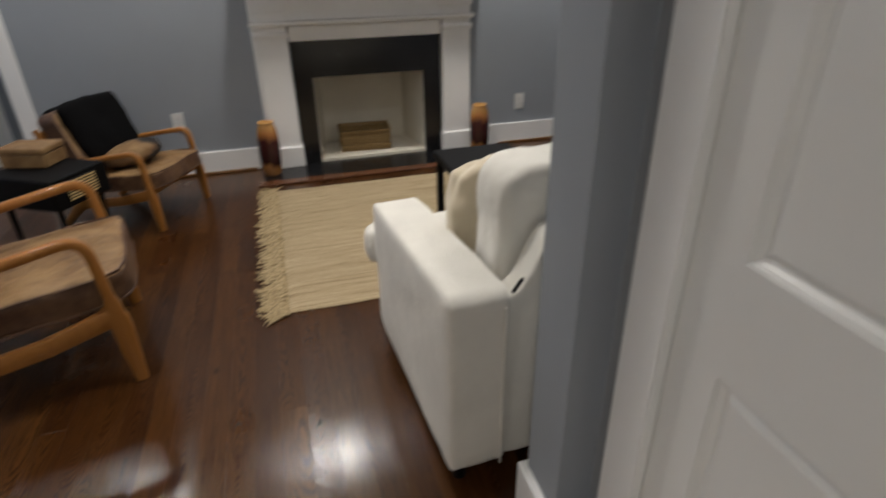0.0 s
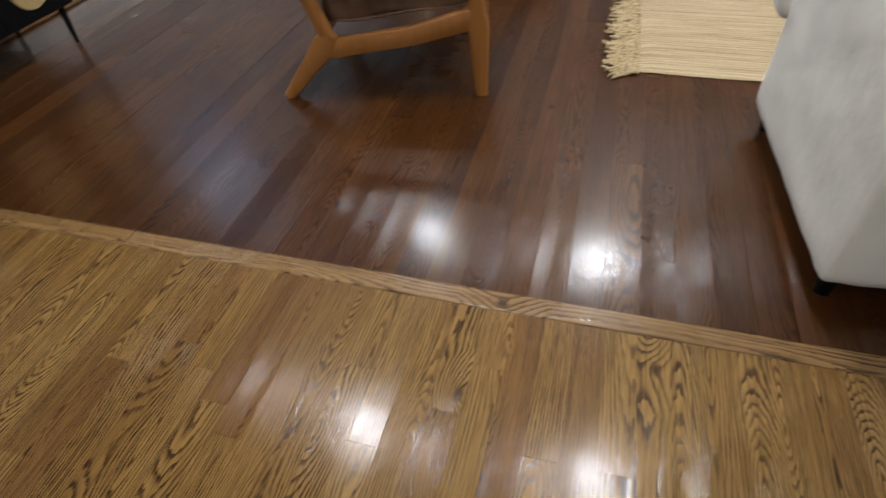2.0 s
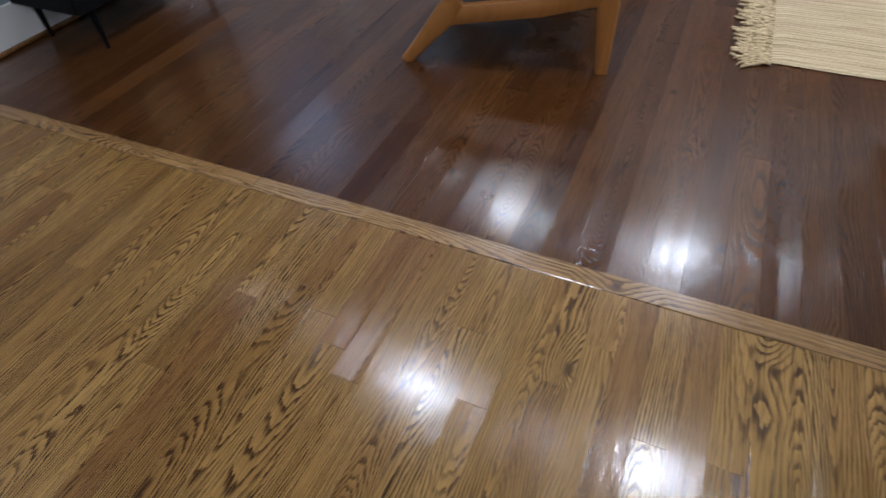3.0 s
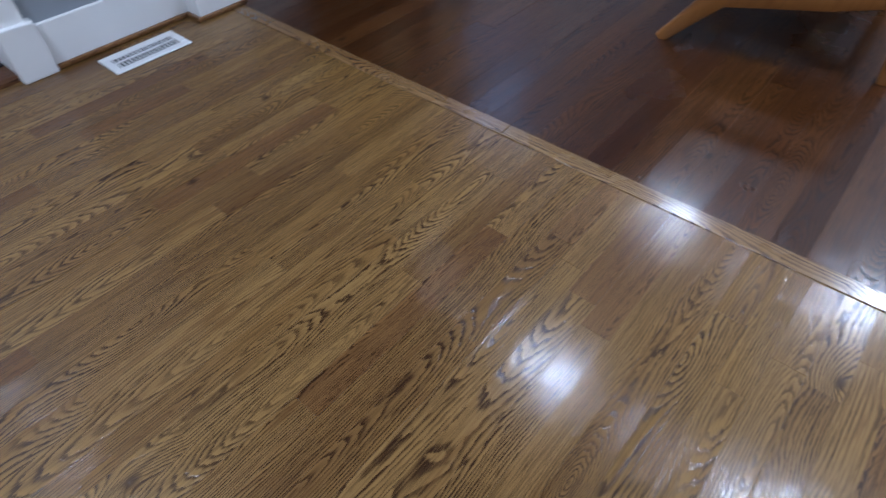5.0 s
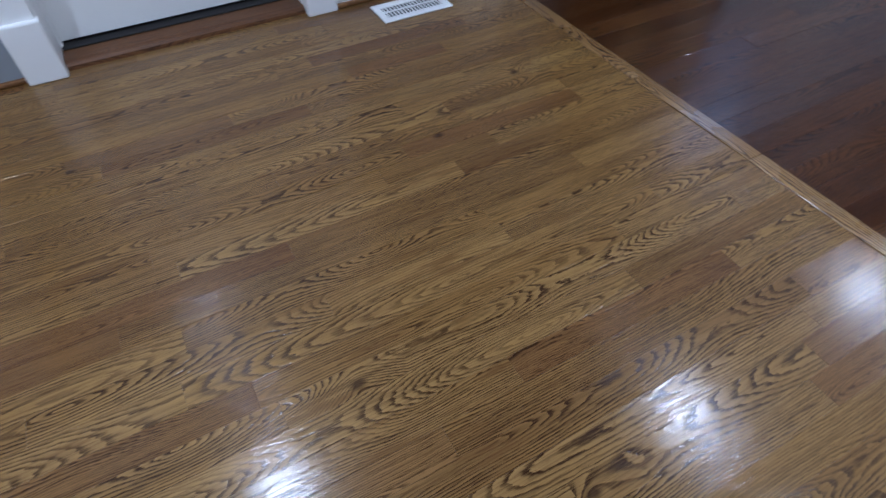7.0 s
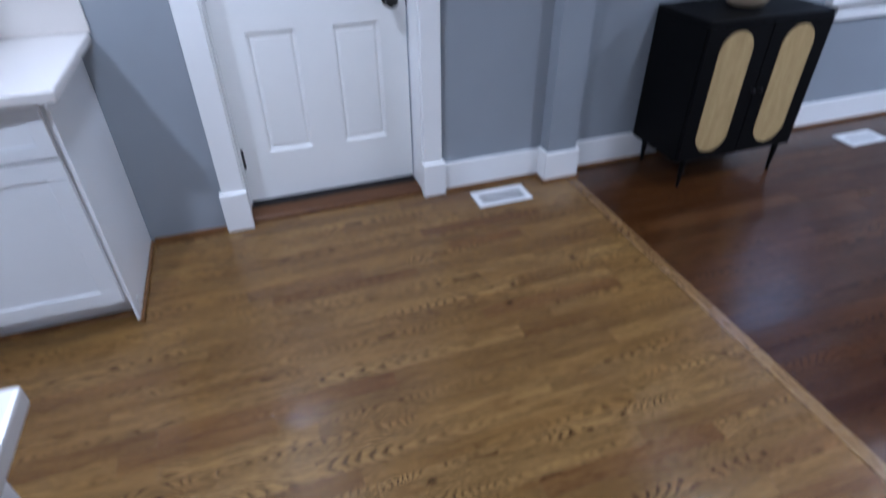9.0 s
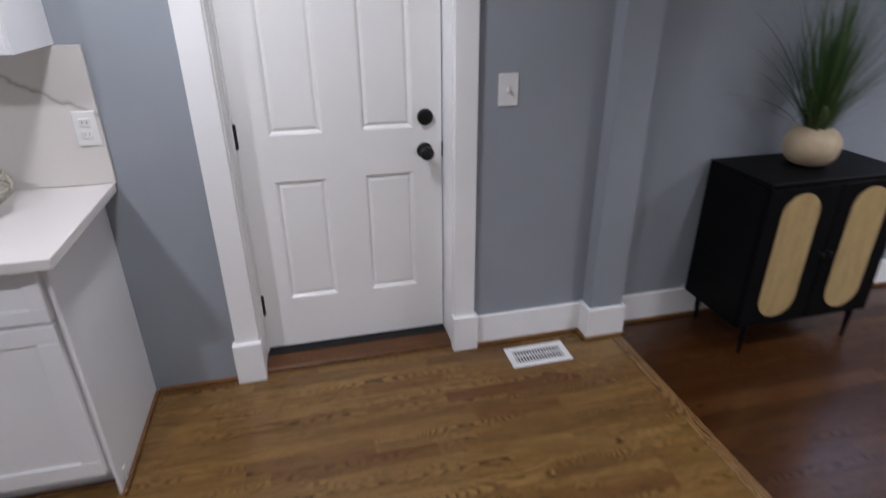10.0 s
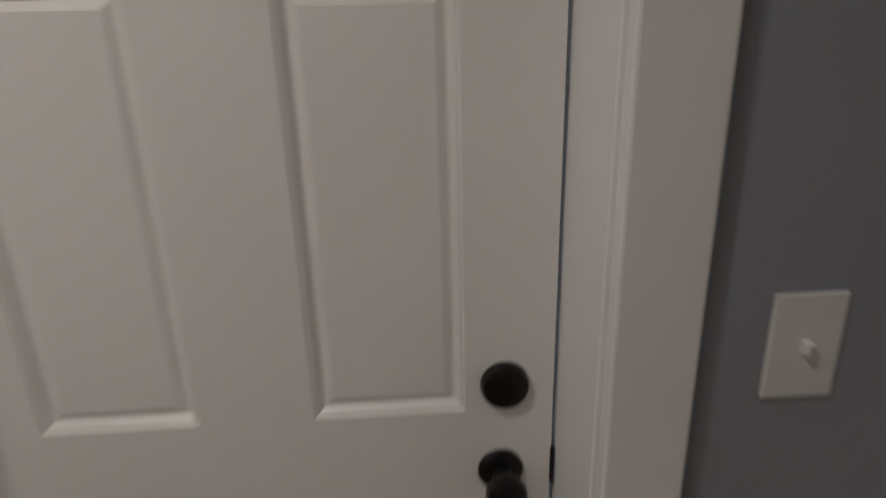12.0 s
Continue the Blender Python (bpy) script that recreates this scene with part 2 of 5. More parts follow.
def fabric(name, colour, weave=700.0, blotch=0.1):
    m, nt, b = mat(name)
    co = nt.nodes.new("ShaderNodeTexCoord").outputs["Object"]
    n1 = noise_tex(nt, co, 5.0, 5)
    w = nt.nodes.new("ShaderNodeTexWave")
    w.inputs["Scale"].default_value, w.inputs["Distortion"].default_value, w.inputs["Detail"].default_value = weave / 6.0, 1.5, 1
    link(nt, co, w.inputs["Vector"])
    n2 = noise_tex(nt, co, weave, 1)
    col = ramp(nt, n1, [(0.25, tuple(c * (1 - blotch) for c in colour)), (0.75, tuple(min(1, c * (1 + blotch * 0.6)) for c in colour))])
    link(nt, mix_col(nt, math_node(nt, "MULTIPLY", n2, 0.25), col, tuple(c * 0.75 for c in colour)), b.inputs["Base Color"])
    b.inputs["Roughness"].default_value = 0.9
    b.inputs["Sheen Weight"].default_value = 0.25
    h = math_node(nt, "ADD", math_node(nt, "MULTIPLY", w.outputs["Fac"], 0.25), math_node(nt, "MULTIPLY", noise_tex(nt, co, 14.0, 4), 1.6))
    bump(nt, b, h, 0.42, 0.005)
    return m


M_LINEN = fabric("cream_linen", (0.70, 0.675, 0.61), 600, 0.12)
M_FUR = fabric("cream_fur", (0.60, 0.52, 0.38), 160, 0.2)


def leather(name, dark, mid, light):
    m, nt, b = mat(name)
    co = nt.nodes.new("ShaderNodeTexCoord").outputs["Object"]
    big = noise_tex(nt, mapped(nt, co, (1.0, 1.5, 1.2)), 7.0, 7, 0.68)
    fine = noise_tex(nt, co, 180.0, 3)
    crease = noise_tex(nt, mapped(nt, co, (1.0, 4.0, 1.0)), 9.0, 4, 0.65)
    col = ramp(nt, big, [(0.28, dark), (0.44, mid), (0.62, light)])
    col = mix_col(nt, math_node(nt, "MULTIPLY", crease, 0.5), col, dark)
    link(nt, col, b.inputs["Base Color"])
    b.inputs["Roughness"].default_value = 0.55
    h = math_node(nt, "ADD", math_node(nt, "MULTIPLY", crease, 1.0), math_node(nt, "MULTIPLY", fine, 0.2))
    bump(nt, b, h, 0.5, 0.006)
    return m


M_LEATHER = leather("worn_tan_leather", (0.060, 0.026, 0.010), (0.205, 0.112, 0.040), (0.315, 0.193, 0.078))
M_LEATHER_DARK = leather("dark_brown_leather", (0.03, 0.012, 0.007), (0.085, 0.038, 0.018), (0.16, 0.085, 0.04))


def hide():
    """Short-haired hide: tan patches with irregular black ones."""
    m, nt, b = mat("tan_and_black_hide")
    co = nt.nodes.new("ShaderNodeTexCoord").outputs["Object"]
    blot = noise_tex(nt, co, 6.5, 3, 0.5)
    hair = noise_tex(nt, mapped(nt, co, (220.0, 40.0, 120.0)), 1.0, 2)
    f = math_node(nt, "ADD", blot, math_node(nt, "MULTIPLY", hair, 0.10))
    link(nt, ramp(nt, f, [(0.50, (0.012, 0.009, 0.008)), (0.56, (0.16, 0.085, 0.034)), (0.75, (0.27, 0.17, 0.075))]), b.inputs["Base Color"])
    b.inputs["Roughness"].default_value = 0.8
    bump(nt, b, hair, 0.6, 0.003)
    return m


M_HIDE = hide()


def woven(name, a, c, sx, sy, relief=0.8):
    """Braided plant fibre: a rib pattern broken up by noise."""
    m, nt, b = mat(name)
    co = nt.nodes.new("ShaderNodeTexCoord").outputs["Object"]
    w1 = nt.nodes.new("ShaderNodeTexWave")
    w1.bands_direction = "Y"
    w1.inputs["Scale"].default_value, w1.inputs["Distortion"].default_value = sy, 2.0
    w1.inputs["Detail Scale"].default_value = 3.0
    w2 = nt.nodes.new("ShaderNodeTexWave")
    w2.bands_direction = "X"
    w2.inputs["Scale"].default_value, w2.inputs["Distortion"].default_value = sx, 3.0
    link(nt, co, w1.inputs["Vector"]), link(nt, co, w2.inputs["Vector"])
    n = noise_tex(nt, mapped(nt, co, (5.0, 34.0, 6.0)), 1.0, 5, 0.65)
    h = math_node(nt, "MULTIPLY", w1.outputs["Fac"], math_node(nt, "MULTIPLY_ADD", w2.outputs["Fac"], 0.6))
    h.node.inputs[1].links[0].from_node.inputs[2].default_value = 0.4
    f1 = math_node(nt, "ADD", math_node(nt, "MULTIPLY", h, 0.35), math_node(nt, "MULTIPLY", n, 0.75))
    link(nt, ramp(nt, f1, [(0.2, a), (0.75, c)]), b.inputs["Base Color"])
    b.inputs["Roughness"].default_value = 0.85
    bump(nt, b, h, relief, 0.003)
    return m


def jute():
    """Rows of plaited jute: fine ribs, strands of differing paleness, soft bands."""
    m, nt, b = mat("jute_weave")
    co = nt.nodes.new("ShaderNodeTexCoord").outputs["Object"]
    rows = nt.nodes.new("ShaderNodeTexWave")
    rows.bands_direction = "Y"
    rows.inputs["Scale"].default_value, rows.inputs["Distortion"].default_value = 17.0, 1.4
    rows.inputs["Detail Scale"].default_value = 2.0
    link(nt, co, rows.inputs["Vector"])
    plait = noise_tex(nt, mapped(nt, co, (110.0, 170.0, 1.0)), 1.0, 2)
    strand = noise_tex(nt, mapped(nt, co, (3.0, 60.0, 1.0)), 1.0, 4, 0.65)
    band = noise_tex(nt, mapped(nt, co, (0.5, 7.0, 1.0)), 1.0, 2)
    f = math_node(nt, "ADD", math_node(nt, "MULTIPLY", strand, 0.55), math_node(nt, "MULTIPLY", band, 0.20))
    f = math_node(nt, "ADD", f, math_node(nt, "MULTIPLY", plait, 0.34))
    f = math_node(nt, "ADD", f, math_node(nt, "MULTIPLY", rows.outputs["Fac"], 0.10))
    link(nt, ramp(nt, f, [(0.42, (0.17, 0.115, 0.052)), (0.60, (0.345, 0.262, 0.15)), (0.76, (0.47, 0.375, 0.24))]), b.inputs["Base Color"])
    b.inputs["Roughness"].default_value = 0.9
    h = math_node(nt, "ADD", math_node(nt, "MULTIPLY", rows.outputs["Fac"], 0.8), plait)
    bump(nt, b, h, 1.0, 0.004)
    return m


M_JUTE = jute()
M_FRINGE = plain("jute_fringe", (0.33, 0.25, 0.135), 0.9, 0, 70, 0.55, 0.5)
M_BASKET = woven("water_hyacinth", (0.16, 0.09, 0.03), (0.40, 0.27, 0.11), 9.0, 16.0)
M_RATTAN = woven("rattan_cane", (0.30, 0.20, 0.075), (0.50, 0.37, 0.165), 60.0, 60.0, 0.4)


def marble():
    m, nt, b = mat("veined_quartz")
    pos = nt.nodes.new("ShaderNodeNewGeometry").outputs["Position"]
    n = noise_tex(nt, pos, 0.8, 3, 0.5)
    d = math_node(nt, "ABSOLUTE", math_node(nt, "SUBTRACT", n, 0.60))
    col = ramp(nt, d, [(0.0, (0.54, 0.52, 0.50)), (0.004, (0.63, 0.61, 0.58)), (0.012, (0.68, 0.655, 0.625))])
    link(nt, col, b.inputs["Base Color"])
    b.inputs["Roughness"].default_value = 0.22
    return m


M_QUARTZ = marble()


def veined_splash():
    m, nt, b = mat("veined_splash")
    pos = nt.nodes.new("ShaderNodeNewGeometry").outputs["Position"]
    sep = nt.nodes.new("ShaderNodeSeparateXYZ")
    link(nt, pos, sep.inputs[0])
    line = math_node(nt, "ADD", sep.outputs[2], math_node(nt, "MULTIPLY", sep.outputs[1], 0.55))
    line = math_node(nt, "ADD", line, math_node(nt, "MULTIPLY", noise_tex(nt, pos, 7.0, 4, 0.6), 0.09))
    d = math_node(nt, "ABSOLUTE", math_node(nt, "SUBTRACT", line, 0.115))
    link(nt, ramp(nt, d, [(0.0, (0.36, 0.335, 0.315)), (0.006, (0.57, 0.54, 0.51)), (0.016, (0.66, 0.625, 0.585))]), b.inputs["Base Color"])
    b.inputs["Roughness"].default_value = 0.25
    return m


M_SPLASH = veined_splash()


def drip_glaze():
    """Vertical bands of amber and dark glaze."""
    m, nt, b = mat("amber_drip_glaze")
    co = nt.nodes.new("ShaderNodeTexCoord").outputs["Object"]
    sep = nt.nodes.new("ShaderNodeSeparateXYZ")
    link(nt, co, sep.inputs[0])
    n = noise_tex(nt, mapped(nt, co, (14.0, 14.0, 4.0)), 1.0, 3)
    h = math_node(nt, "ADD", math_node(nt, "MULTIPLY", sep.outputs[2], 2.7), math_node(nt, "MULTIPLY", math_node(nt, "SUBTRACT", n, 0.5), 0.35))
    col = ramp(nt, h, [(0.0, (0.30, 0.13, 0.04)), (0.16, (0.36, 0.17, 0.05)), (0.26, (0.03, 0.008, 0.008)), (0.62, (0.05, 0.012, 0.012)), (0.74, (0.30, 0.12, 0.03)), (0.95, (0.50, 0.28, 0.09))])
    link(nt, col, b.inputs["Base Color"])
    b.inputs["Roughness"].default_value = 0.25
    return m


M_GLAZE = drip_glaze()


def leaf_mat():
    m, nt, b = mat("grass_blade")
    rnd = nt.nodes.new("ShaderNodeNewGeometry").outputs["Random Per Island"]
    link(nt, ramp(nt, rnd, [(0.0, (0.012, 0.036, 0.008)), (0.5, (0.032, 0.078, 0.016)), (1.0, (0.10, 0.15, 0.045))]), b.inputs["Base Color"])
    b.inputs["Roughness"].default_value = 0.5
    return m


M_LEAF = leaf_mat()


def glow(name, colour, strength):
    m, nt, b = mat(name)
    b.inputs["Base Color"].default_value = (0.8, 0.8, 0.8, 1)
    b.inputs["Emission Color"].default_value = (*colour, 1)
    b.inputs["Emission Strength"].default_value = strength
    return m


M_LAMP = glow("lamp_diffuser", WARM, 30.0)


def glass_mat():
    m, nt, b = mat("window_glass")
    b.inputs["Roughness"].default_value = 0.02
    b.inputs["Transmission Weight"].default_value = 1.0
    b.inputs["IOR"].default_value = 1.05
    return m


M_GLASS = glass_mat()
M_GROUND = plain("grey_pavement", (0.40, 0.42, 0.45), 0.9, 0, 12, 0.3, 0.3)
M_CARPAINT = plain("blue_grey_car_paint", (0.16, 0.25, 0.42), 0.25, 0.2, 5, 0.05, 0.02)
M_TYRE = plain("tyre_rubber", (0.05, 0.058, 0.07), 0.8, 0, 80, 0.2, 0.3)


# ---- mesh helpers ----
def part(name, bm, material, parent=None, label="", smooth=False, angle=35):
    me = bpy.data.meshes.new(name)
    bmesh.ops.recalc_face_normals(bm, faces=bm.faces)
    if smooth:
        for fc in bm.faces:
            fc.smooth = True
        for e in bm.edges:
            if len(e.link_faces) == 2 and e.calc_face_angle(0) > radians(angle):
                e.smooth = False
    bm.to_mesh(me)
    bm.free()
    me.materials.append(material)
    ob = new(name, me)
    if parent is not None:
        ob.parent = parent
    if label:
        ob["label"] = label
    return ob


def empty(name, m, label, category, group="", kind=""):
    ob = new(name)
    ob.empty_display_size = 0.1
    ob.matrix_basis = m
    return tagged(ob, label, category, group, kind)


def boxes(*specs, bevel=0.0, seg=1):
    """One bmesh of boxes, each (x0, x1, y0, y1, z0, z1), all edges bevelled."""
    bm = bmesh.new()
    for x0, x1, y0, y1, z0, z1 in specs:
        r = bmesh.ops.create_cube(bm, size=1)
        for v in r["verts"]:
            v.co = Vector((x0 + (v.co.x + 0.5) * (x1 - x0), y0 + (v.co.y + 0.5) * (y1 - y0), z0 + (v.co.z + 0.5) * (z1 - z0)))
    if bevel:
        bmesh.ops.bevel(bm, geom=list(bm.edges), offset=bevel, segments=seg, affect="EDGES", profile=0.5)
    return bm


def ring_box(w, d, t, z0, z1, bevel):
    """A rectangular band: outer half sizes w and d, wall t thick."""
    bm = bmesh.new()
    loops = []
    for a, b, zz in ((w, d, z0), (w, d, z1), (w - t, d - t, z1), (w - t, d - t, z0)):
        loops.append([bm.verts.new(p) for p in ((-a, -b, zz), (a, -b, zz), (a, b, zz), (-a, b, zz))])
    for k in range(4):
        p, q = loops[k], loops[(k + 1) % 4]
        for i in range(4):
            bm.faces.new((p[i], p[(i + 1) % 4], q[(i + 1) % 4], q[i]))
    bmesh.ops.bevel(bm, geom=list(bm.edges), offset=bevel, segments=2, affect="EDGES", profile=0.5)
    return bm


def lathe(profile, steps=32, centre=(0, 0, 0)):
    bm = bmesh.new()
    rings = []
    for r, zz in profile:
        rings.append([bm.verts.new((centre[0] + r * math.cos(2 * math.pi * i / steps), centre[1] + r * math.sin(2 * math.pi * i / steps), centre[2] + zz)) for i in range(steps)])
    for a, b in zip(rings, rings[1:]):
        for i in range(steps):
            bm.faces.new((a[i], a[(i + 1) % steps], b[(i + 1) % steps], b[i]))
    bm.faces.new(rings[0][::-1])
    bm.faces.new(rings[-1])
    return bm


def sweep(path, section):
    """A closed section (list of (u, v, s) per point of path gives half sizes) swept along a path in the xz plane; y is the section's width."""
    bm = bmesh.new()
    rings = []
    for i, (x, zz) in enumerate(path):
        a, c = path[max(i - 1, 0)], path[min(i + 1, len(path) - 1)]
        d = Vector((c[0] - a[0], 0, c[1] - a[1])).normalized()
        nrm = Vector((-d.z, 0, d.x))
        hw, ht = section[i] if isinstance(section, list) else section
        ring = []
        for k in range(12):
            an = 2 * math.pi * k / 12
            cx, cy = math.cos(an), math.sin(an)
            ex = math.copysign(abs(cx) ** 0.55, cx) * hw
            ey = math.copysign(abs(cy) ** 0.55, cy) * ht
            ring.append(bm.verts.new(Vector((x, 0, zz)) + Vector((0, ex, 0)) + nrm * ey))
        rings.append(ring)
    for a, b in zip(rings, rings[1:]):
        for i in range(12):
            bm.faces.new((a[i], a[(i + 1) % 12], b[(i + 1) % 12], b[i]))
    bm.faces.new(rings[0][::-1])
    bm.faces.new(rings[-1])
    return bm


def rounded_path(points, radius=0.05, n=7):
    """Points of a polyline with its corners rounded."""
    out = [points[0]]
    for a, b, c in zip(points, points[1:], points[2:]):
        a, b, c = Vector(a), Vector(b), Vector(c)
        r = min(radius, (a - b).length * 0.45, (c - b).length * 0.45)
        p, q = b + (a - b).normalized() * r, b + (c - b).normalized() * r
        for i in range(n + 1):
            u = i / n
            out.append(tuple(p * (1 - u) ** 2 + b * 2 * u * (1 - u) + q * u * u))
    out.append(points[-1])
    return out


def cushion(sx, sy, sz, power=5.0, puff=0.12, seed=0.0, crease=0.008, n=14):
    """A stuffed cushion: a rounded box with domed faces and slack cloth."""
    bm = bmesh.new()
    bmesh.ops.create_cube(bm, size=2)
    bmesh.ops.subdivide_edges(bm, edges=list(bm.edges), cuts=n, use_grid_fill=True)
    for v in bm.verts:
        c = v.co
        ln = (abs(c.x) ** power + abs(c.y) ** power + abs(c.z) ** power) ** (1 / power)
        p = c / ln
        dome = 1 + puff * (1 - min(1, p.x * p.x)) * (1 - min(1, p.y * p.y))
        q = Vector((p.x * sx / 2, p.y * sy / 2, p.z * sz / 2 * dome))
        k = noise.noise(Vector((q.x * 9 + seed, q.y * 9, q.z * 9)))
        k += 0.6 * noise.noise(Vector((q.x * 24 + seed, q.y * 24, q.z * 18 + 3)))
        v.co = q + p.normalized() * k * crease
    return bm


def banded(bm, axis):
    """Parts a cushion into its two panels and the band round its sides."""
    bm.normal_update()
    other = bm.copy()
    for b_, keep in ((bm, True), (other, False)):
        b_.normal_update()
        drop = [f_ for f_ in b_.faces if (abs(f_.normal[axis]) > 0.6) != keep]
        bmesh.ops.delete(b_, geom=drop, context="FACES")
    return bm, other


def moved(bm, m):
    bmesh.ops.transform(bm, matrix=m, verts=bm.verts)
    return bm


# ---- the setting: walls, ceiling ----
WX = 0.15       # west wall's face
NY = 3.17       # north wall's face
def wall(name, *specs, label="blue-grey painted plaster wall", material=None):
    ob = part(name, boxes(*specs), material or M_WALL)
    return tagged(ob, label, "wall", kind="structure")


DY0, DY1, DTOP = -1.592, -0.760, 2.06
WY0, WY1, WZ0, WZ1 = 1.67, 2.63, 0.76, 2.02
wall("wall_west", (-0.10, WX, -3.6, DY0 - 0.02, 0, CEIL), (-0.10, WX, DY0 - 0.02, DY1 + 0.02, DTOP + 0.02, CEIL), (-0.10, WX, DY1 + 0.02, WY0, 0, CEIL),
     (-0.10, WX, WY0, WY1, 0, WZ0), (-0.10, WX, WY0, WY1, WZ1, CEIL), (-0.10, WX, WY1, NY + 0.06, 0, CEIL))
wall("wall_pilaster", (WX, 0.235, -0.105, 0.055, 0, CEIL), label="blue-grey painted pilaster on the wall")
wall("wall_north", (1.52, 3.18, NY, NY + 0.14, 0, CEIL), (4.0, 5.6, NY, NY + 0.14, 0, CEIL), (3.18, 4.0, NY, NY + 0.14, 0.62, CEIL), (WX, 1.52, NY, NY + 0.14, 2.1, CEIL))
wall("wall_east", (5.6, 5.74, 0.0, NY + 0.14, 0, CEIL))
wall("wall_divider", (3.432, 5.74, -0.09, 0.06, 0, CEIL), label="blue-grey end of a partition wall")
wall("wall_closet", (3.517, 3.63, -0.25, -0.09, 0, CEIL), (3.517, 3.63, -1.02, -0.25, 2.06, CEIL), (3.517, 3.63, -3.6, -1.02, 0, CEIL))
wall("wall_closet_back", (3.95, 4.0, -1.4, -0.09, 0, CEIL))
wall("wall_south", (-0.10, 3.63, -3.74, -3.6, 0, CEIL))
tagged(part("ceiling", boxes((-0.14, 5.74, -3.74, 6.5, CEIL, CEIL + 0.12)), M_CEIL), "white flat painted ceiling", "ceiling", kind="structure")
# sunken foyer beyond the living room
wall("wall_foyer", (-0.12, 0.0, NY + 0.06, 4.42, -0.8, CEIL), (-0.12, 0.0, 4.42, 5.26, 1.62, CEIL), (-0.12, 0.0, 5.26, 5.34, -0.8, CEIL), (0.0, 0.17, 5.30, 5.42, -0.8, CEIL),
     (0.05, 0.17, 5.42, 6.4, 1.3, CEIL), (0.05, 0.17, 6.16, 6.4, -0.8, 1.3), (0.05, 1.9, 6.4, 6.5, -0.8, CEIL), (1.66, 1.8, NY + 0.14, 6.4, -0.8, CEIL))
tagged(part("floor_foyer", boxes((-0.12, 1.8, 4.2, 6.5, -0.9, -0.78), (0.0, 0.6, 3.9, 5.3, -0.78, -0.42), (-0.12, 1.8, 3.5, 4.2, -0.9, -0.6))
            , M_HEARTHWOOD), "dark wooden sunken foyer floor", "floor", kind="structure")


def trim(name, *specs, label="white painted wooden trim", bevel=0.004, material=None):
    return tagged(part(name, boxes(*specs, bevel=bevel, seg=2), material or M_TRIM), label, "trim", kind="structure")


# baseboards
BT, BH = 0.016, 0.155
trim("baseboard_west", (WX, WX + BT, -0.643, -0.122, 0, BH), (WX, WX + BT, 0.073, NY, 0, BH), label="white painted tall baseboard")
trim("baseboard_pilaster", (WX, 0.252, -0.122, 0.073, 0, BH + 0.005), label="white painted baseboard round a pilaster")
trim("baseboard_north", (1.52, 2.78, NY - BT, NY, 0, BH), (4.33, 5.04, NY - BT, NY, 0, BH), label="white painted tall baseboard")
trim("baseboard_divider", (3.410, 3.432, -0.112, 0.077, 0, 0.175), (3.432, 3.4815, -0.112, -0.09, 0, 0.175), (3.432, 5.6, 0.06, 0.077, 0, 0.175), label="white baseboard round a partition end")
trim("baseboard_closet", (3.501, 3.517, -3.6, -1.15, 0, BH), label="white painted tall baseboard")
SH = dict(bevel=0.006, material=M_SHOE, label="oak shoe moulding along the baseboard")
trim("trim_shoe_west", (WX + BT, WX + BT + 0.016, -0.643, -0.137, 0, 0.018), (0.252, 0.266, -0.135, 0.085, 0, 0.018), (WX + BT, 0.266, -0.137, -0.122, 0, 0.018),
     (WX + BT, WX + BT + 0.016, 0.085, NY, 0, 0.018), (WX, WX + 0.016, -2.03, -1.712, 0, 0.018), **SH)
trim("trim_shoe_north", (1.52, 2.76, NY - BT - 0.016, NY - BT, 0, 0.018), (4.56, 5.04, NY - BT - 0.016, NY - BT, 0, 0.018), **SH)
trim("trim_shoe_divider", (3.394, 3.410, -0.112, 0.077, 0, 0.018), (3.394, 3.4815, -0.128, -0.112, 0, 0.018), **SH)

# casing of the door in the west wall
CX = WX + 0.026
door_trim = tagged(part("trim_door", boxes((WX, CX, -1.698, -1.600, 0.185, DTOP + 0.09), (WX, CX, -0.752, -0.659, 0.175, DTOP + 0.09), (WX, CX + 0.004, -1.722, -0.630, DTOP + 0.09, DTOP + 0.2), bevel=0.004, seg=2), M_TRIM),
                   "white flat door casing", "trim", kind="structure")
part("plinth_block", boxes((WX, WX + 0.044, -1.712, -1.592, 0, 0.195), bevel=0.006, seg=2), M_TRIM, door_trim)
part("plinth_block", boxes((WX, WX + 0.044, -0.760, -0.643, 0, 0.18), bevel=0.006, seg=2), M_TRIM, door_trim)
tagged(part("trim_jamb", boxes((-0.06, WX, DY0 - 0.02, DY0 - 0.003, 0, DTOP), (-0.06, WX, DY1 + 0.003, DY1 + 0.02, 0, DTOP), (-0.06, WX, DY0 - 0.02, DY1 + 0.02, DTOP, DTOP + 0.02),
                         (0.004, 0.016, DY0 - 0.004, DY0 + 0.006, 0.02, DTOP), bevel=0.002), M_TRIM), "white door jamb", "trim", kind="structure")


def threshold():
    bm = bmesh.new()
    y0, y1 = DY0 - 0.003, DY1 + 0.003
    prof = [(-0.06, 0.0), (-0.06, 0.018), (0.115, 0.021), (0.135, 0.019), (0.146, 0.012), (0.149, 0.0)]
    a = [bm.verts.new((x, y0, zz)) for x, zz in prof]
    b = [bm.verts.new((x, y1, zz)) for x, zz in prof]
    for i in range(len(prof)):
        j = (i + 1) % len(prof)
        bm.faces.new((a[i], a[j], b[j], b[i]))
    bm.faces.new(a), bm.faces.new(b[::-1])
    return tagged(part("trim_threshold", bm, M_SILL), "worn brown oak door threshold", "trim", kind="structure")


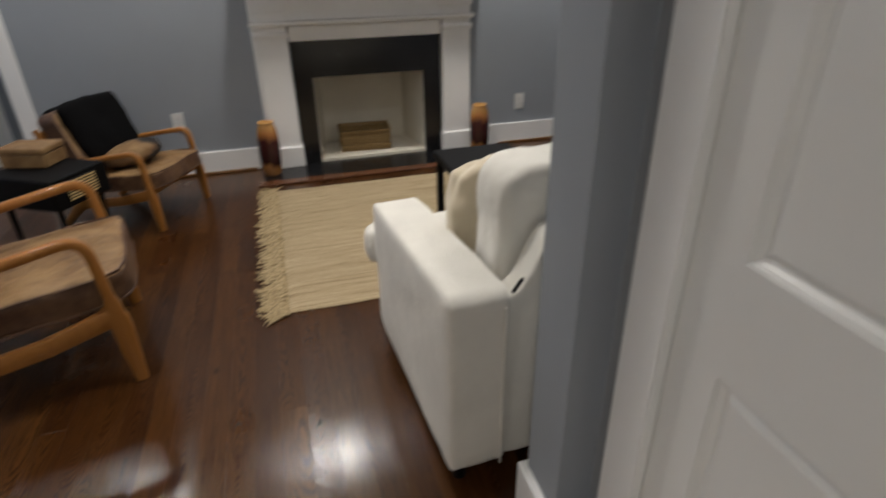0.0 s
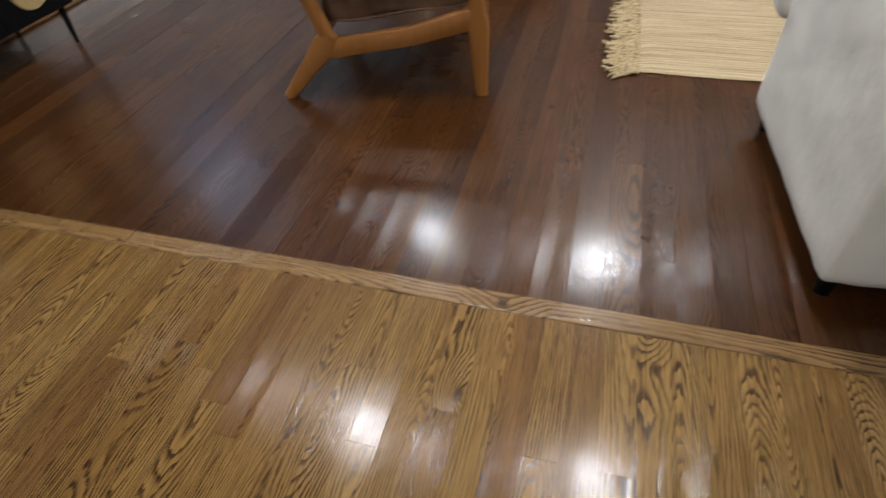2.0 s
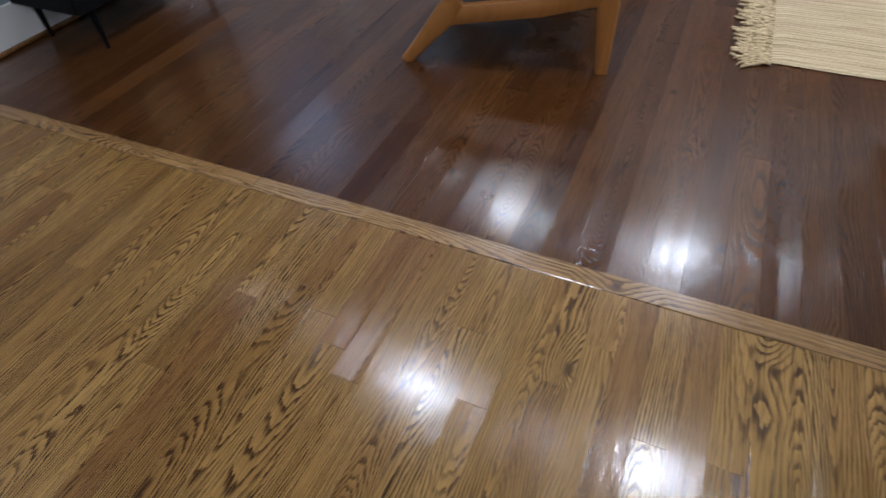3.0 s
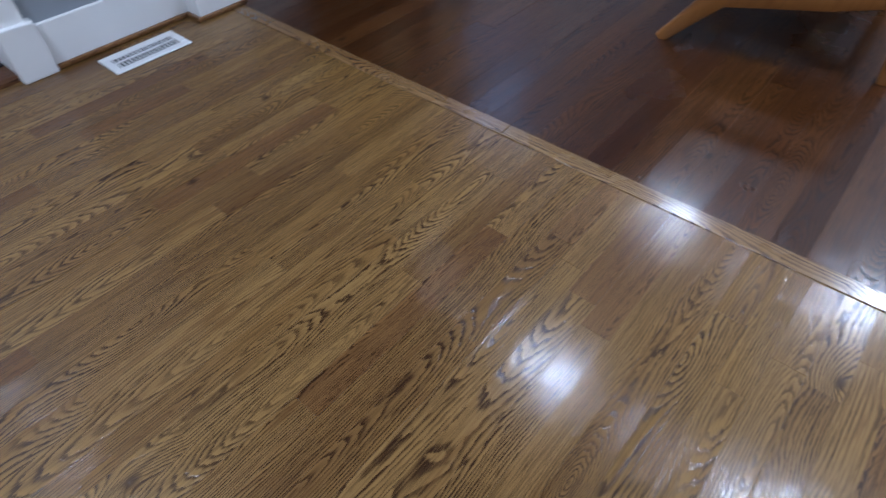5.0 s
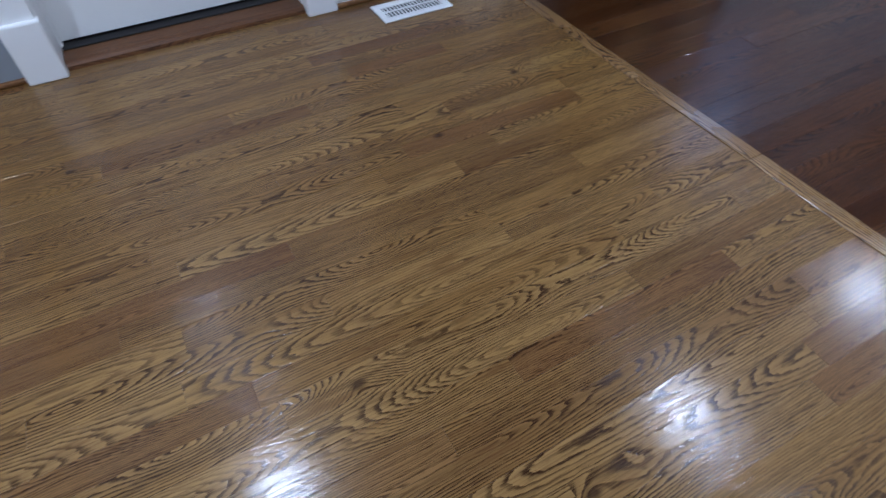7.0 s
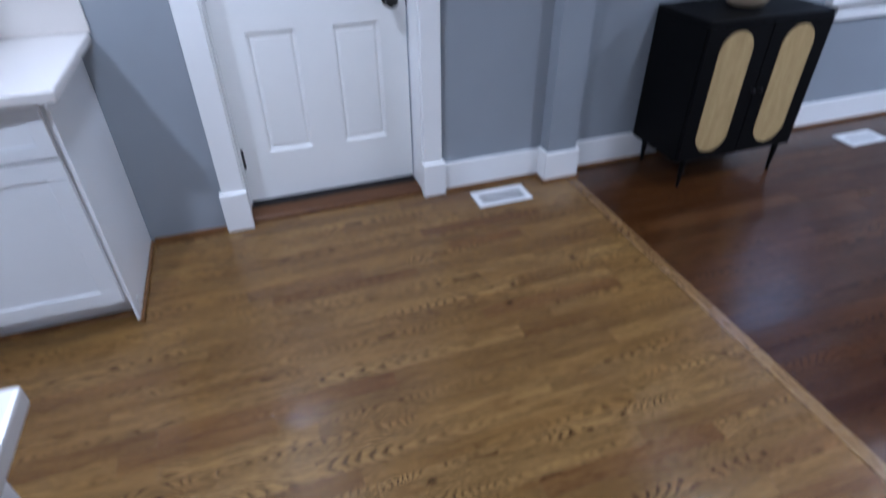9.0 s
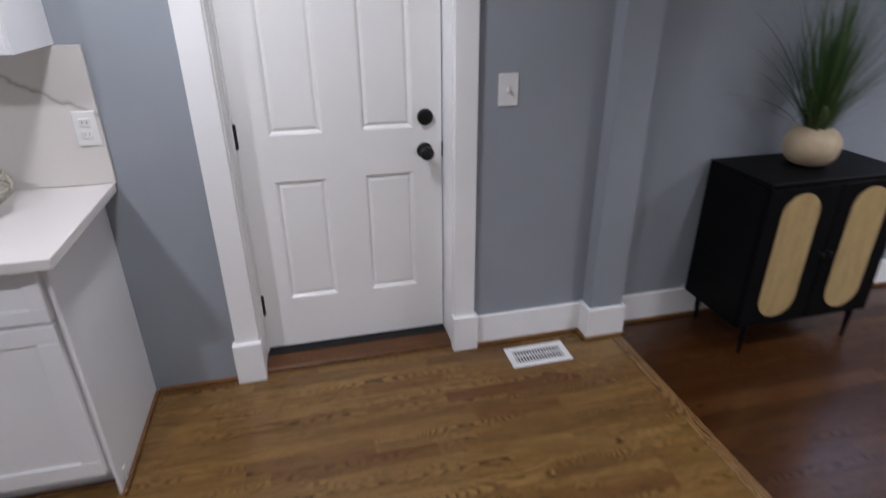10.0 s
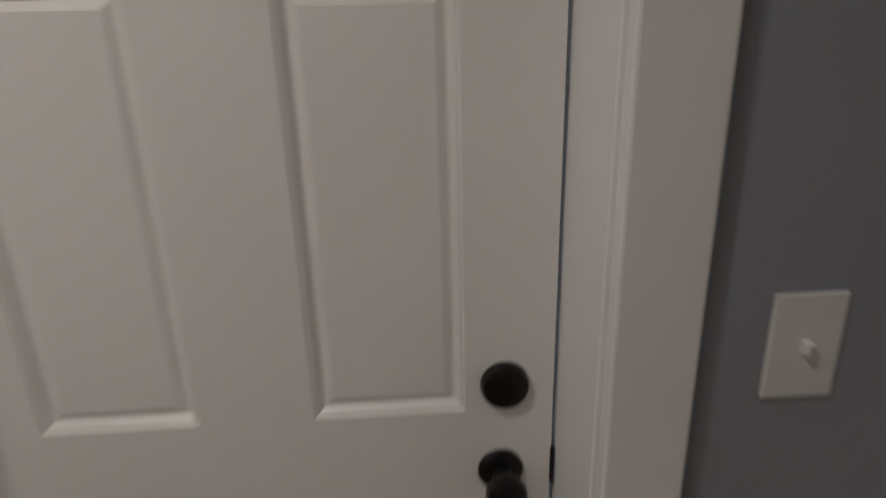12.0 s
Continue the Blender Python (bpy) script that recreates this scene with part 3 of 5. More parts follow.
sill_ob = threshold()
# added dark strip: the darkness of the gap under the door, laid on the sill
part("saddle_strip", boxes((-0.045, 0.042, DY0, DY1, 0.0195, 0.0255), bevel=0.002), M_GAP, sill_ob, "dark strip for the gap shade under the door")


def panel_door(name, m, width, height, thick, rows, cols, label, category="door", mat_=None):
    """A moulded panel door, its face at local x = 0, y from 0 to width, z up. rows: (z0, z1); cols: (y0, y1)."""
    root = empty(name, m, label, category, kind="structure")
    bm = bmesh.new()
    ys = sorted({0.0, width, *[v for c in cols for v in c]})
    zs = sorted({0.0, height, *[v for r in rows for v in r]})
    grid = {(i, j): bm.verts.new((0, y, zz)) for i, y in enumerate(ys) for j, zz in enumerate(zs)}
    panels = []
    for i in range(len(ys) - 1):
        for j in range(len(zs) - 1):
            fc = bm.faces.new((grid[i, j], grid[i + 1, j], grid[i + 1, j + 1], grid[i, j + 1]))
            if any(abs(c[0] - ys[i]) < 1e-6 for c in cols) and any(abs(r[0] - zs[j]) < 1e-6 for r in rows):
                panels.append(fc)
    bm.normal_update()
    for fc in panels:
        steps = ((0.003, -0.0035), (0.004, -0.0035), (0.011, -0.0130), (0.005, -0.0135), (0.016, -0.0070))
        for ins, dep in steps:
            bmesh.ops.inset_region(bm, faces=[fc], thickness=ins, depth=0.0)
            for v in fc.verts:
                v.co.x = dep
    edge = [e for e in bm.edges if e.is_boundary]
    r = bmesh.ops.extrude_edge_only(bm, edges=edge)
    nv = [v for v in r["geom"] if isinstance(v, bmesh.types.BMVert)]
    for v in nv:
        v.co.x = -thick
    bmesh.ops.contextual_create(bm, geom=[e for e in bm.edges if e.is_boundary])
    part("slab", bm, mat_ or M_DOOR, root)
    return root


def hinge(parent, y, z, x=0.008):
    bm = lathe([(0.007, -0.05), (0.007, 0.05)], 12, (x, y, z))
    b2 = boxes((-0.002, 0.004, y - 0.003, y + 0.012, z - 0.048, z + 0.048))
    me = bpy.data.meshes.new("tmp")
    b2.to_mesh(me)
    b2.free()
    bm.from_mesh(me)
    bpy.data.meshes.remove(me)
    return part("hinge", bm, M_BLACKMETAL, parent, "black door hinge", True)


def turned(profile, axis_pose, steps=28):
    return moved(lathe(profile, steps), axis_pose)


W = DY1 - DY0 - 0.008
side_door = panel_door("door_1", pose(0, DY0 + 0.004, 0.036), W, 2.018, 0.044, [(0.243, 0.788), (0.978, 1.533), (1.648, 1.888)],
                       [(0.128, 0.335), (0.492, 0.70)], "closed white six-panel door with black hardware")
for hz in (0.228, 0.983, 1.788):
    hinge(side_door, 0.0, hz)
TOX = pose(0, 0, 0, 0, 90, 0)
KY = 0.750
part("deadbolt", turned([(0.034, 0.0), (0.034, 0.006), (0.031, 0.014), (0.026, 0.017), (0.008, 0.017)], pose(0.0, KY + 0.005, 1.018) @ TOX), M_BLACKMETAL, side_door, "round black deadbolt", True)
knob_ob = part("door_knob", turned([(0.033, 0.0), (0.033, 0.005), (0.028, 0.010), (0.014, 0.013), (0.012, 0.030), (0.017, 0.036), (0.026, 0.043), (0.029, 0.053), (0.027, 0.064), (0.018, 0.071), (0.006, 0.073)],
               pose(0.0, KY, 0.878) @ TOX), M_BLACKMETAL, side_door, "round black door knob", True)
part("latch_plate", boxes((-0.012, 0.003, W - 0.001, W + 0.004, 0.848, 0.908), bevel=0.001), M_BLACKMETAL, side_door, "black latch plate")
# black strip stands in for the shade in the gap below the slab
part("door_sweep", boxes((-0.030, -0.012, 0.004, W - 0.004, -0.014, 0.010), bevel=0.001), M_GAP, side_door, "black strip for the shade in the gap under the door")

# closet door beside the partition end
closet_trim = tagged(part("trim_closet", boxes((3.492, 3.517, -0.250, -0.150, 0.2, 2.15), (3.492, 3.517, -1.12, -1.02, 0.2, 2.15), (3.489, 3.517, -1.13, -0.14, 2.15, 2.26), bevel=0.004, seg=2), M_TRIM), "white flat closet casing", "trim", kind="structure")
part("plinth_block", boxes((3.482, 3.517, -0.258, -0.132, 0, 0.21), bevel=0.005, seg=2), M_TRIM, closet_trim)
part("plinth_block", boxes((3.482, 3.517, -1.13, -1.012, 0, 0.21), bevel=0.005, seg=2), M_TRIM, closet_trim)
closet = panel_door("door_2", pose(3.515, -0.2505, 0.012, 0, 0, 180), 0.768, 2.03, 0.035, [(0.25, 0.755), (0.945, 1.5), (1.62, 1.88)], [(0.10, 0.33), (0.43, 0.66)], "closed white six-panel closet door")
for hz in (0.26, 1.8):
    hinge(closet, 0.0, hz)
part("door_knob", turned([(0.03, 0.0), (0.03, 0.006), (0.012, 0.012), (0.012, 0.03), (0.026, 0.042), (0.027, 0.055), (0.008, 0.066)], pose(0, 0.69, 0.90) @ TOX), M_BLACKMETAL, closet, "round black door knob", True)

# foyer doors, handrail
fd1 = panel_door("door_3", pose(0.012, 4.43, -0.41), 0.82, 2.03, 0.044, [(0.255, 0.80), (0.99, 1.545), (1.66, 1.90)], [(0.12, 0.34), (0.48, 0.70)], "white six-panel entrance door in the foyer")
part("door_sweep", boxes((-0.02, 0.006, 0.0, 0.82, -0.01, 0.02)), M_GAP, fd1, "black strip along the bottom of the door")
fd2 = panel_door("door_4", pose(0.18, 5.43, -0.77), 0.72, 2.03, 0.035, [(0.255, 0.80), (0.99, 1.545), (1.66, 1.90)], [(0.10, 0.31), (0.41, 0.62)], "white six-panel door in the sunken foyer")
part("door_knob", turned([(0.03, 0.0), (0.03, 0.006), (0.012, 0.012), (0.012, 0.03), (0.027, 0.042), (0.027, 0.055), (0.008, 0.066)], pose(0, 0.07, 0.93) @ TOX), M_BLACKMETAL, fd2, "round black door knob", True)


def rod(points, r, material, name, parent=None, label=""):
    bm = bmesh.new()
    rings = []
    pts = [Vector(p) for p in points]
    for i, p in enumerate(pts):
        d = (pts[min(i + 1, len(pts) - 1)] - pts[max(i - 1, 0)]).normalized()
        s = d.orthogonal().normalized()
        t2 = d.cross(s)
        rings.append([bm.verts.new(p + (s * math.cos(k * math.pi / 4) + t2 * math.sin(k * math.pi / 4)) * r) for k in range(8)])
    for a, b in zip(rings, rings[1:]):
        # align rings to avoid twist
        off = min(range(8), key=lambda o: (b[o].co - a[0].co).length)
        for k in range(8):
            bm.faces.new((a[k], a[(k + 1) % 8], b[(k + 1 + off) % 8], b[(k + off) % 8]))
        b[:] = b[off:] + b[:off]
    bm.faces.new(rings[0][::-1])
    bm.faces.new(rings[-1])
    return part(name, bm, material, parent, label, True)


rail_ob = empty("handrail", pose(0.02, 5.24, 0.2), "short black metal handrail on the foyer wall", "handrail")
rod([(-0.10, 0, 0.19), (0.13, 0, -0.08), (0.14, 0, -0.10), (0.10, 0.0, -0.105), (0.0, 0.0, -0.115)], 0.014, M_BLACKMETAL, "rail", rail_ob)
part("wall_bracket", boxes((-0.02, 0.0, 0.0, 0.06, 0.03, 0.06), bevel=0.003), M_BLACKMETAL, rail_ob)
corner_trim = trim("trim_opening", (1.42, 1.52, NY - 0.012, NY + 0.15, 0, CEIL), (5.04, 5.15, NY - 0.02, NY, 0, 2.2), label="white casing at the wall opening")


def plate(name, m, label, category, kind_):
    """A wall plate in the local yz plane, facing +x: kind_ 'button', 'duplex' or 'toggle'."""
    root = empty(name, m, label, category)
    big = kind_ == "button"
    hy, hz = (0.041, 0.063) if big else (0.036, 0.058)
    part("plate", boxes((0, 0.006, -hy, hy, -hz, hz), bevel=0.0028, seg=2), M_PLASTIC, root)
    if kind_ == "button":
        part("toggle", boxes((0.005, 0.016, -0.005, 0.005, -0.009, 0.009), bevel=0.002), M_PLASTIC, root, "small white toggle")
        part("toggle_slot", boxes((0.0045, 0.0068, -0.009, 0.009, -0.014, 0.014), bevel=0.0006), M_PLASTIC, root)
    else:
        for s in (-0.02, 0.02):
            part("socket", boxes((0.005, 0.0085, -0.017, 0.017, s - 0.014, s + 0.014), bevel=0.003, seg=2), M_PLASTIC, root)
            for q in (-0.007, 0.007):
                part("slot", boxes((0.008, 0.0092, q - 0.0009, q + 0.0009, s - 0.004, s + 0.005)), M_SLOT, root)
    return root


plate("light_switch", pose(WX, -0.531, 1.174), "white light switch plate beside the door", "switch", "button")
plate("wall_outlet", pose(WX + 0.016, -2.030, 1.12), "white outlet on the quartz backsplash", "outlet", "duplex")
plate("wall_outlet", pose(2.312, NY, 0.37, 0, 0, -90), "white outlet on the blue-grey wall", "outlet", "duplex")
plate("wall_outlet", pose(4.73, NY, 0.315, 0, 0, -90), "white outlet beside the fireplace", "outlet", "duplex")
plate("light_switch", pose(0.08, 5.30, 0.62, 0, 0, -90), "white switch plate on the foyer wall", "switch", "button")
plate("wall_outlet", pose(0.12, 5.30, -0.32, 0, 0, -90), "white outlet on the foyer wall", "outlet", "duplex")


def floor_vent(x0, x1, y0, y1, label):
    root = empty("floor_vent", pose((x0 + x1) / 2, (y0 + y1) / 2, 0), label, "vent", "floor vents")
    hx, hy = (x1 - x0) / 2, (y1 - y0) / 2
    b = 0.03
    bm = boxes((-hx, -hx + b, -hy, hy, 0, 0.007), (hx - b, hx, -hy, hy, 0, 0.007), (-hx + b, hx - b, -hy, -hy + b, 0, 0.007), (-hx + b, hx - b, hy - b, hy, 0, 0.007), bevel=0.0025)
    part("frame", bm, M_VENT, root)
    # thin black sheet: the dark of the duct put in as colour
    part("well", boxes((-hx + b, hx - b, -hy + b, hy - b, 0.0005, 0.0012)), M_GAP, root, "black sheet for the shade in the duct")
    n = 16
    for i in range(n):
        y = -hy + b + (i + 0.5) * (2 * hy - 2 * b) / n
        part("slat", moved(boxes((-hx + b, hx - b, -0.0026, 0.0026, -0.0006, 0.0006)), pose(0, y, 0.0032, 20, 0, 0)), M_VENT, root)
    part("centre_bar", boxes((-0.004, 0.004, -hy + b, hy - b, 0.004, 0.007)), M_VENT, root)
    return root


floor_vent(0.235, 0.380, -0.532, -0.245, "white metal floor register beside the door")
floor_vent(0.330, 0.475, 1.76, 2.04, "white metal floor register under the window")

# window in the west wall
win = tagged(part("window_1", boxes((-0.03, 0.02, WY0, WY0 + 0.04, WZ0, WZ1), (-0.03, 0.02, WY1 - 0.04, WY1, WZ0, WZ1), (-0.03, 0.02, WY0 + 0.04, WY1 - 0.04, WZ0, WZ0 + 0.045), (-0.03, 0.02, WY0 + 0.04, WY1 - 0.04, WZ1 - 0.04, WZ1),
                                    (-0.03, 0.02, WY0 + 0.04, WY1 - 0.04, 1.37, 1.41), bevel=0.003), M_TRIM), "white sash window onto the street", "window", kind="structure")
part("window_casing", boxes((WX, WX + 0.022, WY0 - 0.11, WY0 + 0.004, WZ0 - 0.01, WZ1 + 0.1), (WX, WX + 0.022, WY1 - 0.004, WY1 + 0.11, WZ0 - 0.01, WZ1 + 0.1), (WX, WX + 0.026, WY0 - 0.12, WY1 + 0.12, WZ1 + 0.1, WZ1 + 0.2), bevel=0.004), M_TRIM, win)
part("window_sill", boxes((0.02, WX + 0.05, WY0 - 0.14, WY1 + 0.14, WZ0 - 0.03, WZ0 + 0.004), bevel=0.006, seg=2), M_TRIM, win)
part("window_apron", boxes((WX, WX + 0.02, WY0 - 0.11, WY1 + 0.11, WZ0 - 0.12, WZ0 - 0.03), bevel=0.004), M_TRIM, win)
for z0, z1 in ((WZ0 + 0.045, 1.37), (1.41, WZ1 - 0.04)):
    pane = part("pane", boxes((-0.008, -0.004, WY0 + 0.04, WY1 - 0.04, z0, z1)), M_GLASS, win)
    pane.visible_shadow = False

# outside
tagged(part("ground", boxes((-300, -0.2, -300, 300, -0.6, -0.03), (5.8, 300, -300, 300, -0.6, -0.03), (-0.2, 5.8, 6.6, 300, -0.6, -0.03), (-0.2, 5.8, -300, -3.8, -0.6, -0.03))
            , M_GROUND), "grey asphalt yard outside the house", "ground", kind="structure")


def car():
    root = empty("parked_car", pose(-3.63, 7.22, -0.03), "dusky blue off-road vehicle parked on the street", "car")
    part("body", boxes((-0.72, 0.72, -2.0, 2.0, 0.62, 1.25), (-0.68, 0.68, -1.5, 0.9, 1.25, 1.9), bevel=0.12, seg=3), M_CARPAINT, root, "", True)
    part("windscreen_band", boxes((-0.695, 0.695, -1.35, 0.75, 1.35, 1.76), bevel=0.04), M_BLACKSTONE, root, "dark side windows")
    for sx in (-0.78, 0.78):
        for sy in (-1.3, 1.3):
            w = part("wheel", turned([(0.10, -0.12), (0.40, -0.12), (0.47, -0.08), (0.47, 0.08), (0.40, 0.12), (0.10, 0.12)], pose(sx, sy, 0.47) @ TOX, 24), M_TYRE, root, "", True)
            part("rim", turned([(0.02, -0.125), (0.2, -0.128), (0.22, -0.1), (0.22, 0.1), (0.2, 0.128), (0.02, 0.125)], pose(sx, sy, 0.47) @ TOX, 16), M_CHROME, w, "silver wheel rim", True)
    return root


car()

# ---- fireplace ----
FY = NY            # wall plane
fire = empty("fireplace", pose(3.59, FY, 0), "white wooden mantel with black stone surround", "fireplace")


def fp(name, *specs, material=None, bevel=0.005, label=""):
    return part(name, boxes(*specs, bevel=bevel, seg=2), material or M_TRIM, fire, label)


PX = 0.735
for s in (-1, 1):
    x0, x1 = sorted((s * 0.515, s * 0.715))
    fp("pilaster", (x0, x1, -0.085, 0, 0.012, 1.02))
    xb0, xb1 = sorted((s * 0.505, s * 0.728))
    fp("pilaster_base", (xb0, xb1, -0.10, 0, 0.012, 0.155))
    fp("pilaster_cap", (xb0, xb1, -0.10, 0, 0.865, 0.90), bevel=0.01)
    fp("outer_board", tuple(sorted((s * 0.715, s * 0.735))) + (-0.03, 0, 0.012, 1.30))
    fp("frieze_block", (xb0, xb1, -0.10, 0, 1.02, 1.14))
fp("architrave", (-0.505, 0.505, -0.075, 0, 0.838, 0.93))
fp("moulding", (-0.74, 0.74, -0.115, 0, 0.935, 0.965), bevel=0.012)
fp("frieze", (-0.715, 0.715, -0.08, 0, 0.965, 1.14))
fp("bed_moulding", (-0.76, 0.76, -0.14, 0, 1.14, 1.19), bevel=0.018)
fp("mantel_shelf", (-0.82, 0.82, -0.20, 0, 1.19, 1.235), bevel=0.008)
for sp in ((-0.505, -0.3855, -0.045, 0, 0.012, 0.838), (0.3855, 0.505, -0.045, 0, 0.012, 0.838), (-0.385, 0.385, -0.045, 0, 0.60, 0.838)):
    fp("surround_slab", sp, material=M_BLACKSTONE, bevel=0.002, label="polished black stone slab")
fp("firebox_back", (-0.33, 0.33, 0.38, 0.42, 0.0, 0.75), material=M_FIREBOX, bevel=0, label="cream painted firebox")
fp("firebox_hood", (-0.45, 0.45, -0.02, 0.42, 0.62, 0.66), material=M_FIREBOX, bevel=0)
fp("firebox_floor", (-0.385, 0.385, -0.03, 0.42, 0.0, 0.028), material=M_FIREBOX, bevel=0)
for s in (-1, 1):
    bm = bmesh.new()
    q = [(s * 0.387, -0.02), (s * 0.31, 0.40), (s * 0.42, 0.40), (s * 0.42, -0.02)]
    lo = [bm.verts.new((x, y, 0.0)) for x, y in q]
    hi = [bm.verts.new((x, y, 0.64)) for x, y in q]
    for i in range(4):
        bm.faces.new((lo[i], lo[(i + 1) % 4], hi[(i + 1) % 4], hi[i]))
    bm.faces.new(lo), bm.faces.new(hi)
    part("firebox_side", bm, M_FIREBOX, fire)
hearth = tagged(part("hearth", boxes((2.80, 4.55, 2.845, 3.13, 0.0, 0.012), bevel=0.002), M_BLACKSTONE), "polished black stone hearth slab", "hearth", kind="structure")
part("border", boxes((2.76, 4.59, 2.765, 2.842, 0.0, 0.014), bevel=0.003), M_HEARTHWOOD, hearth, "dark wooden hearth border")


def tall_vase(x, y):
    root = empty("tall_vase", pose(x, y, 0.012), "tall amber and oxblood drip-glazed vase", "vase", "vases on the hearth")
    part("body", lathe([(0.050, 0), (0.056, 0.01), (0.066, 0.09), (0.070, 0.17), (0.068, 0.25), (0.060, 0.31), (0.050, 0.335), (0.046, 0.345)], 28), M_GLAZE, root, "", True)
    part("rim", lathe([(0.050, 0.345), (0.052, 0.352), (0.050, 0.358), (0.040, 0.358), (0.038, 0.35)], 28), M_GLAZE, root, "", True)
    return root


tall_vase(2.86, 2.985)
tall_vase(4.335, 2.955)


def basket(x, y):
    root = empty("storage_basket", pose(x, y, 0.03, 0, 0, -4), "rectangular woven storage basket in the firebox", "basket")
    w, d, h, t = 0.185, 0.12, 0.135, 0.014
    n = 6
    for i in range(n):
        z0 = i * h / n
        g = 0.004 * math.sin(i * 2.1)
        part("woven_band", ring_box(w + g, d + g, t, z0, z0 + h / n, 0.006), M_BASKET, root)
    part("bottom", boxes((-w, w, -d, d, 0, 0.012)), M_BASKET, root)
    part("rim", ring_box(w + 0.008, d + 0.008, t + 0.008, h, h + 0.016, 0.006), M_BASKET, root)
    return root


basket(3.555, 3.36)


# ---- rug ----
def rug():
    root = empty("jute_rug", pose(0, 0, 0), "flat-woven natural jute rug with knotted fringe", "rug")
    x0, x1, y0, y1 = 2.868, 4.35, 1.215, 2.66
    bm = bmesh.new()
    nx, ny = 60, 110
    vs = {}
    for i in range(nx + 1):
        for j in range(ny + 1):
            x, y = x0 + (x1 - x0) * i / nx, y0 + (y1 - y0) * j / ny
            wob = 0.006 * noise.noise(Vector((x * 3, y * 3, 0)))
            e = min(1.0, min(i, nx - i, j, ny - j) / 2)
            zz = 0.004 + 0.007 * e + 0.0012 * (j % 2) * e + 0.002 * noise.noise(Vector((x * 6, y * 6, 4)))
            vs[i, j] = bm.verts.new((x + wob, y + wob, zz))
    for i in range(nx):
        for j in range(ny):
            bm.faces.new((vs[i, j], vs[i + 1, j], vs[i + 1, j + 1], vs[i, j + 1]))
    part("weave", bm, M_JUTE, root, "", True, 80)
    rng = random.Random(3)
    bm = bmesh.new()
    verts, faces = [], []
    n = 460
    for k in range(n):
        y = y0 - 0.02 + (y1 - y0 + 0.03) * k / (n - 1)
        ln = rng.uniform(0.085, 0.15)
        a = rng.uniform(-0.45, 0.45)
        px, py, pz = x0 + 0.012, y, 0.008
        seg = 6
        prev = None
        r = rng.uniform(0.0025, 0.0055)
        for s in range(seg + 1):
            u = s / seg
            a += rng.uniform(-0.6, 0.6)
            cx, cy = px - math.cos(a) * ln / seg, py + math.sin(a) * ln / seg
            cz = 0.006 + 0.006 * math.sin(u * 5 + k) * (1 - u) + rng.uniform(0, 0.004)
            rr = r * (1.6 if s == 2 else 1.0)
            ring = []
            for q in range(5):
                an = 2 * math.pi * q / 5
                ring.append(bm.verts.new((px, py + math.cos(an) * rr, cz + math.sin(an) * rr)))
            if prev:
                for q in range(5):
                    bm.faces.new((prev[q], prev[(q + 1) % 5], ring[(q + 1) % 5], ring[q]))
            prev = ring
            px, py = cx, cy
    fr = part("fringe", bm, M_FRINGE, root, "knotted jute fringe", True, 80)
    fr["kind"] = "stuff"
    return root


rug()


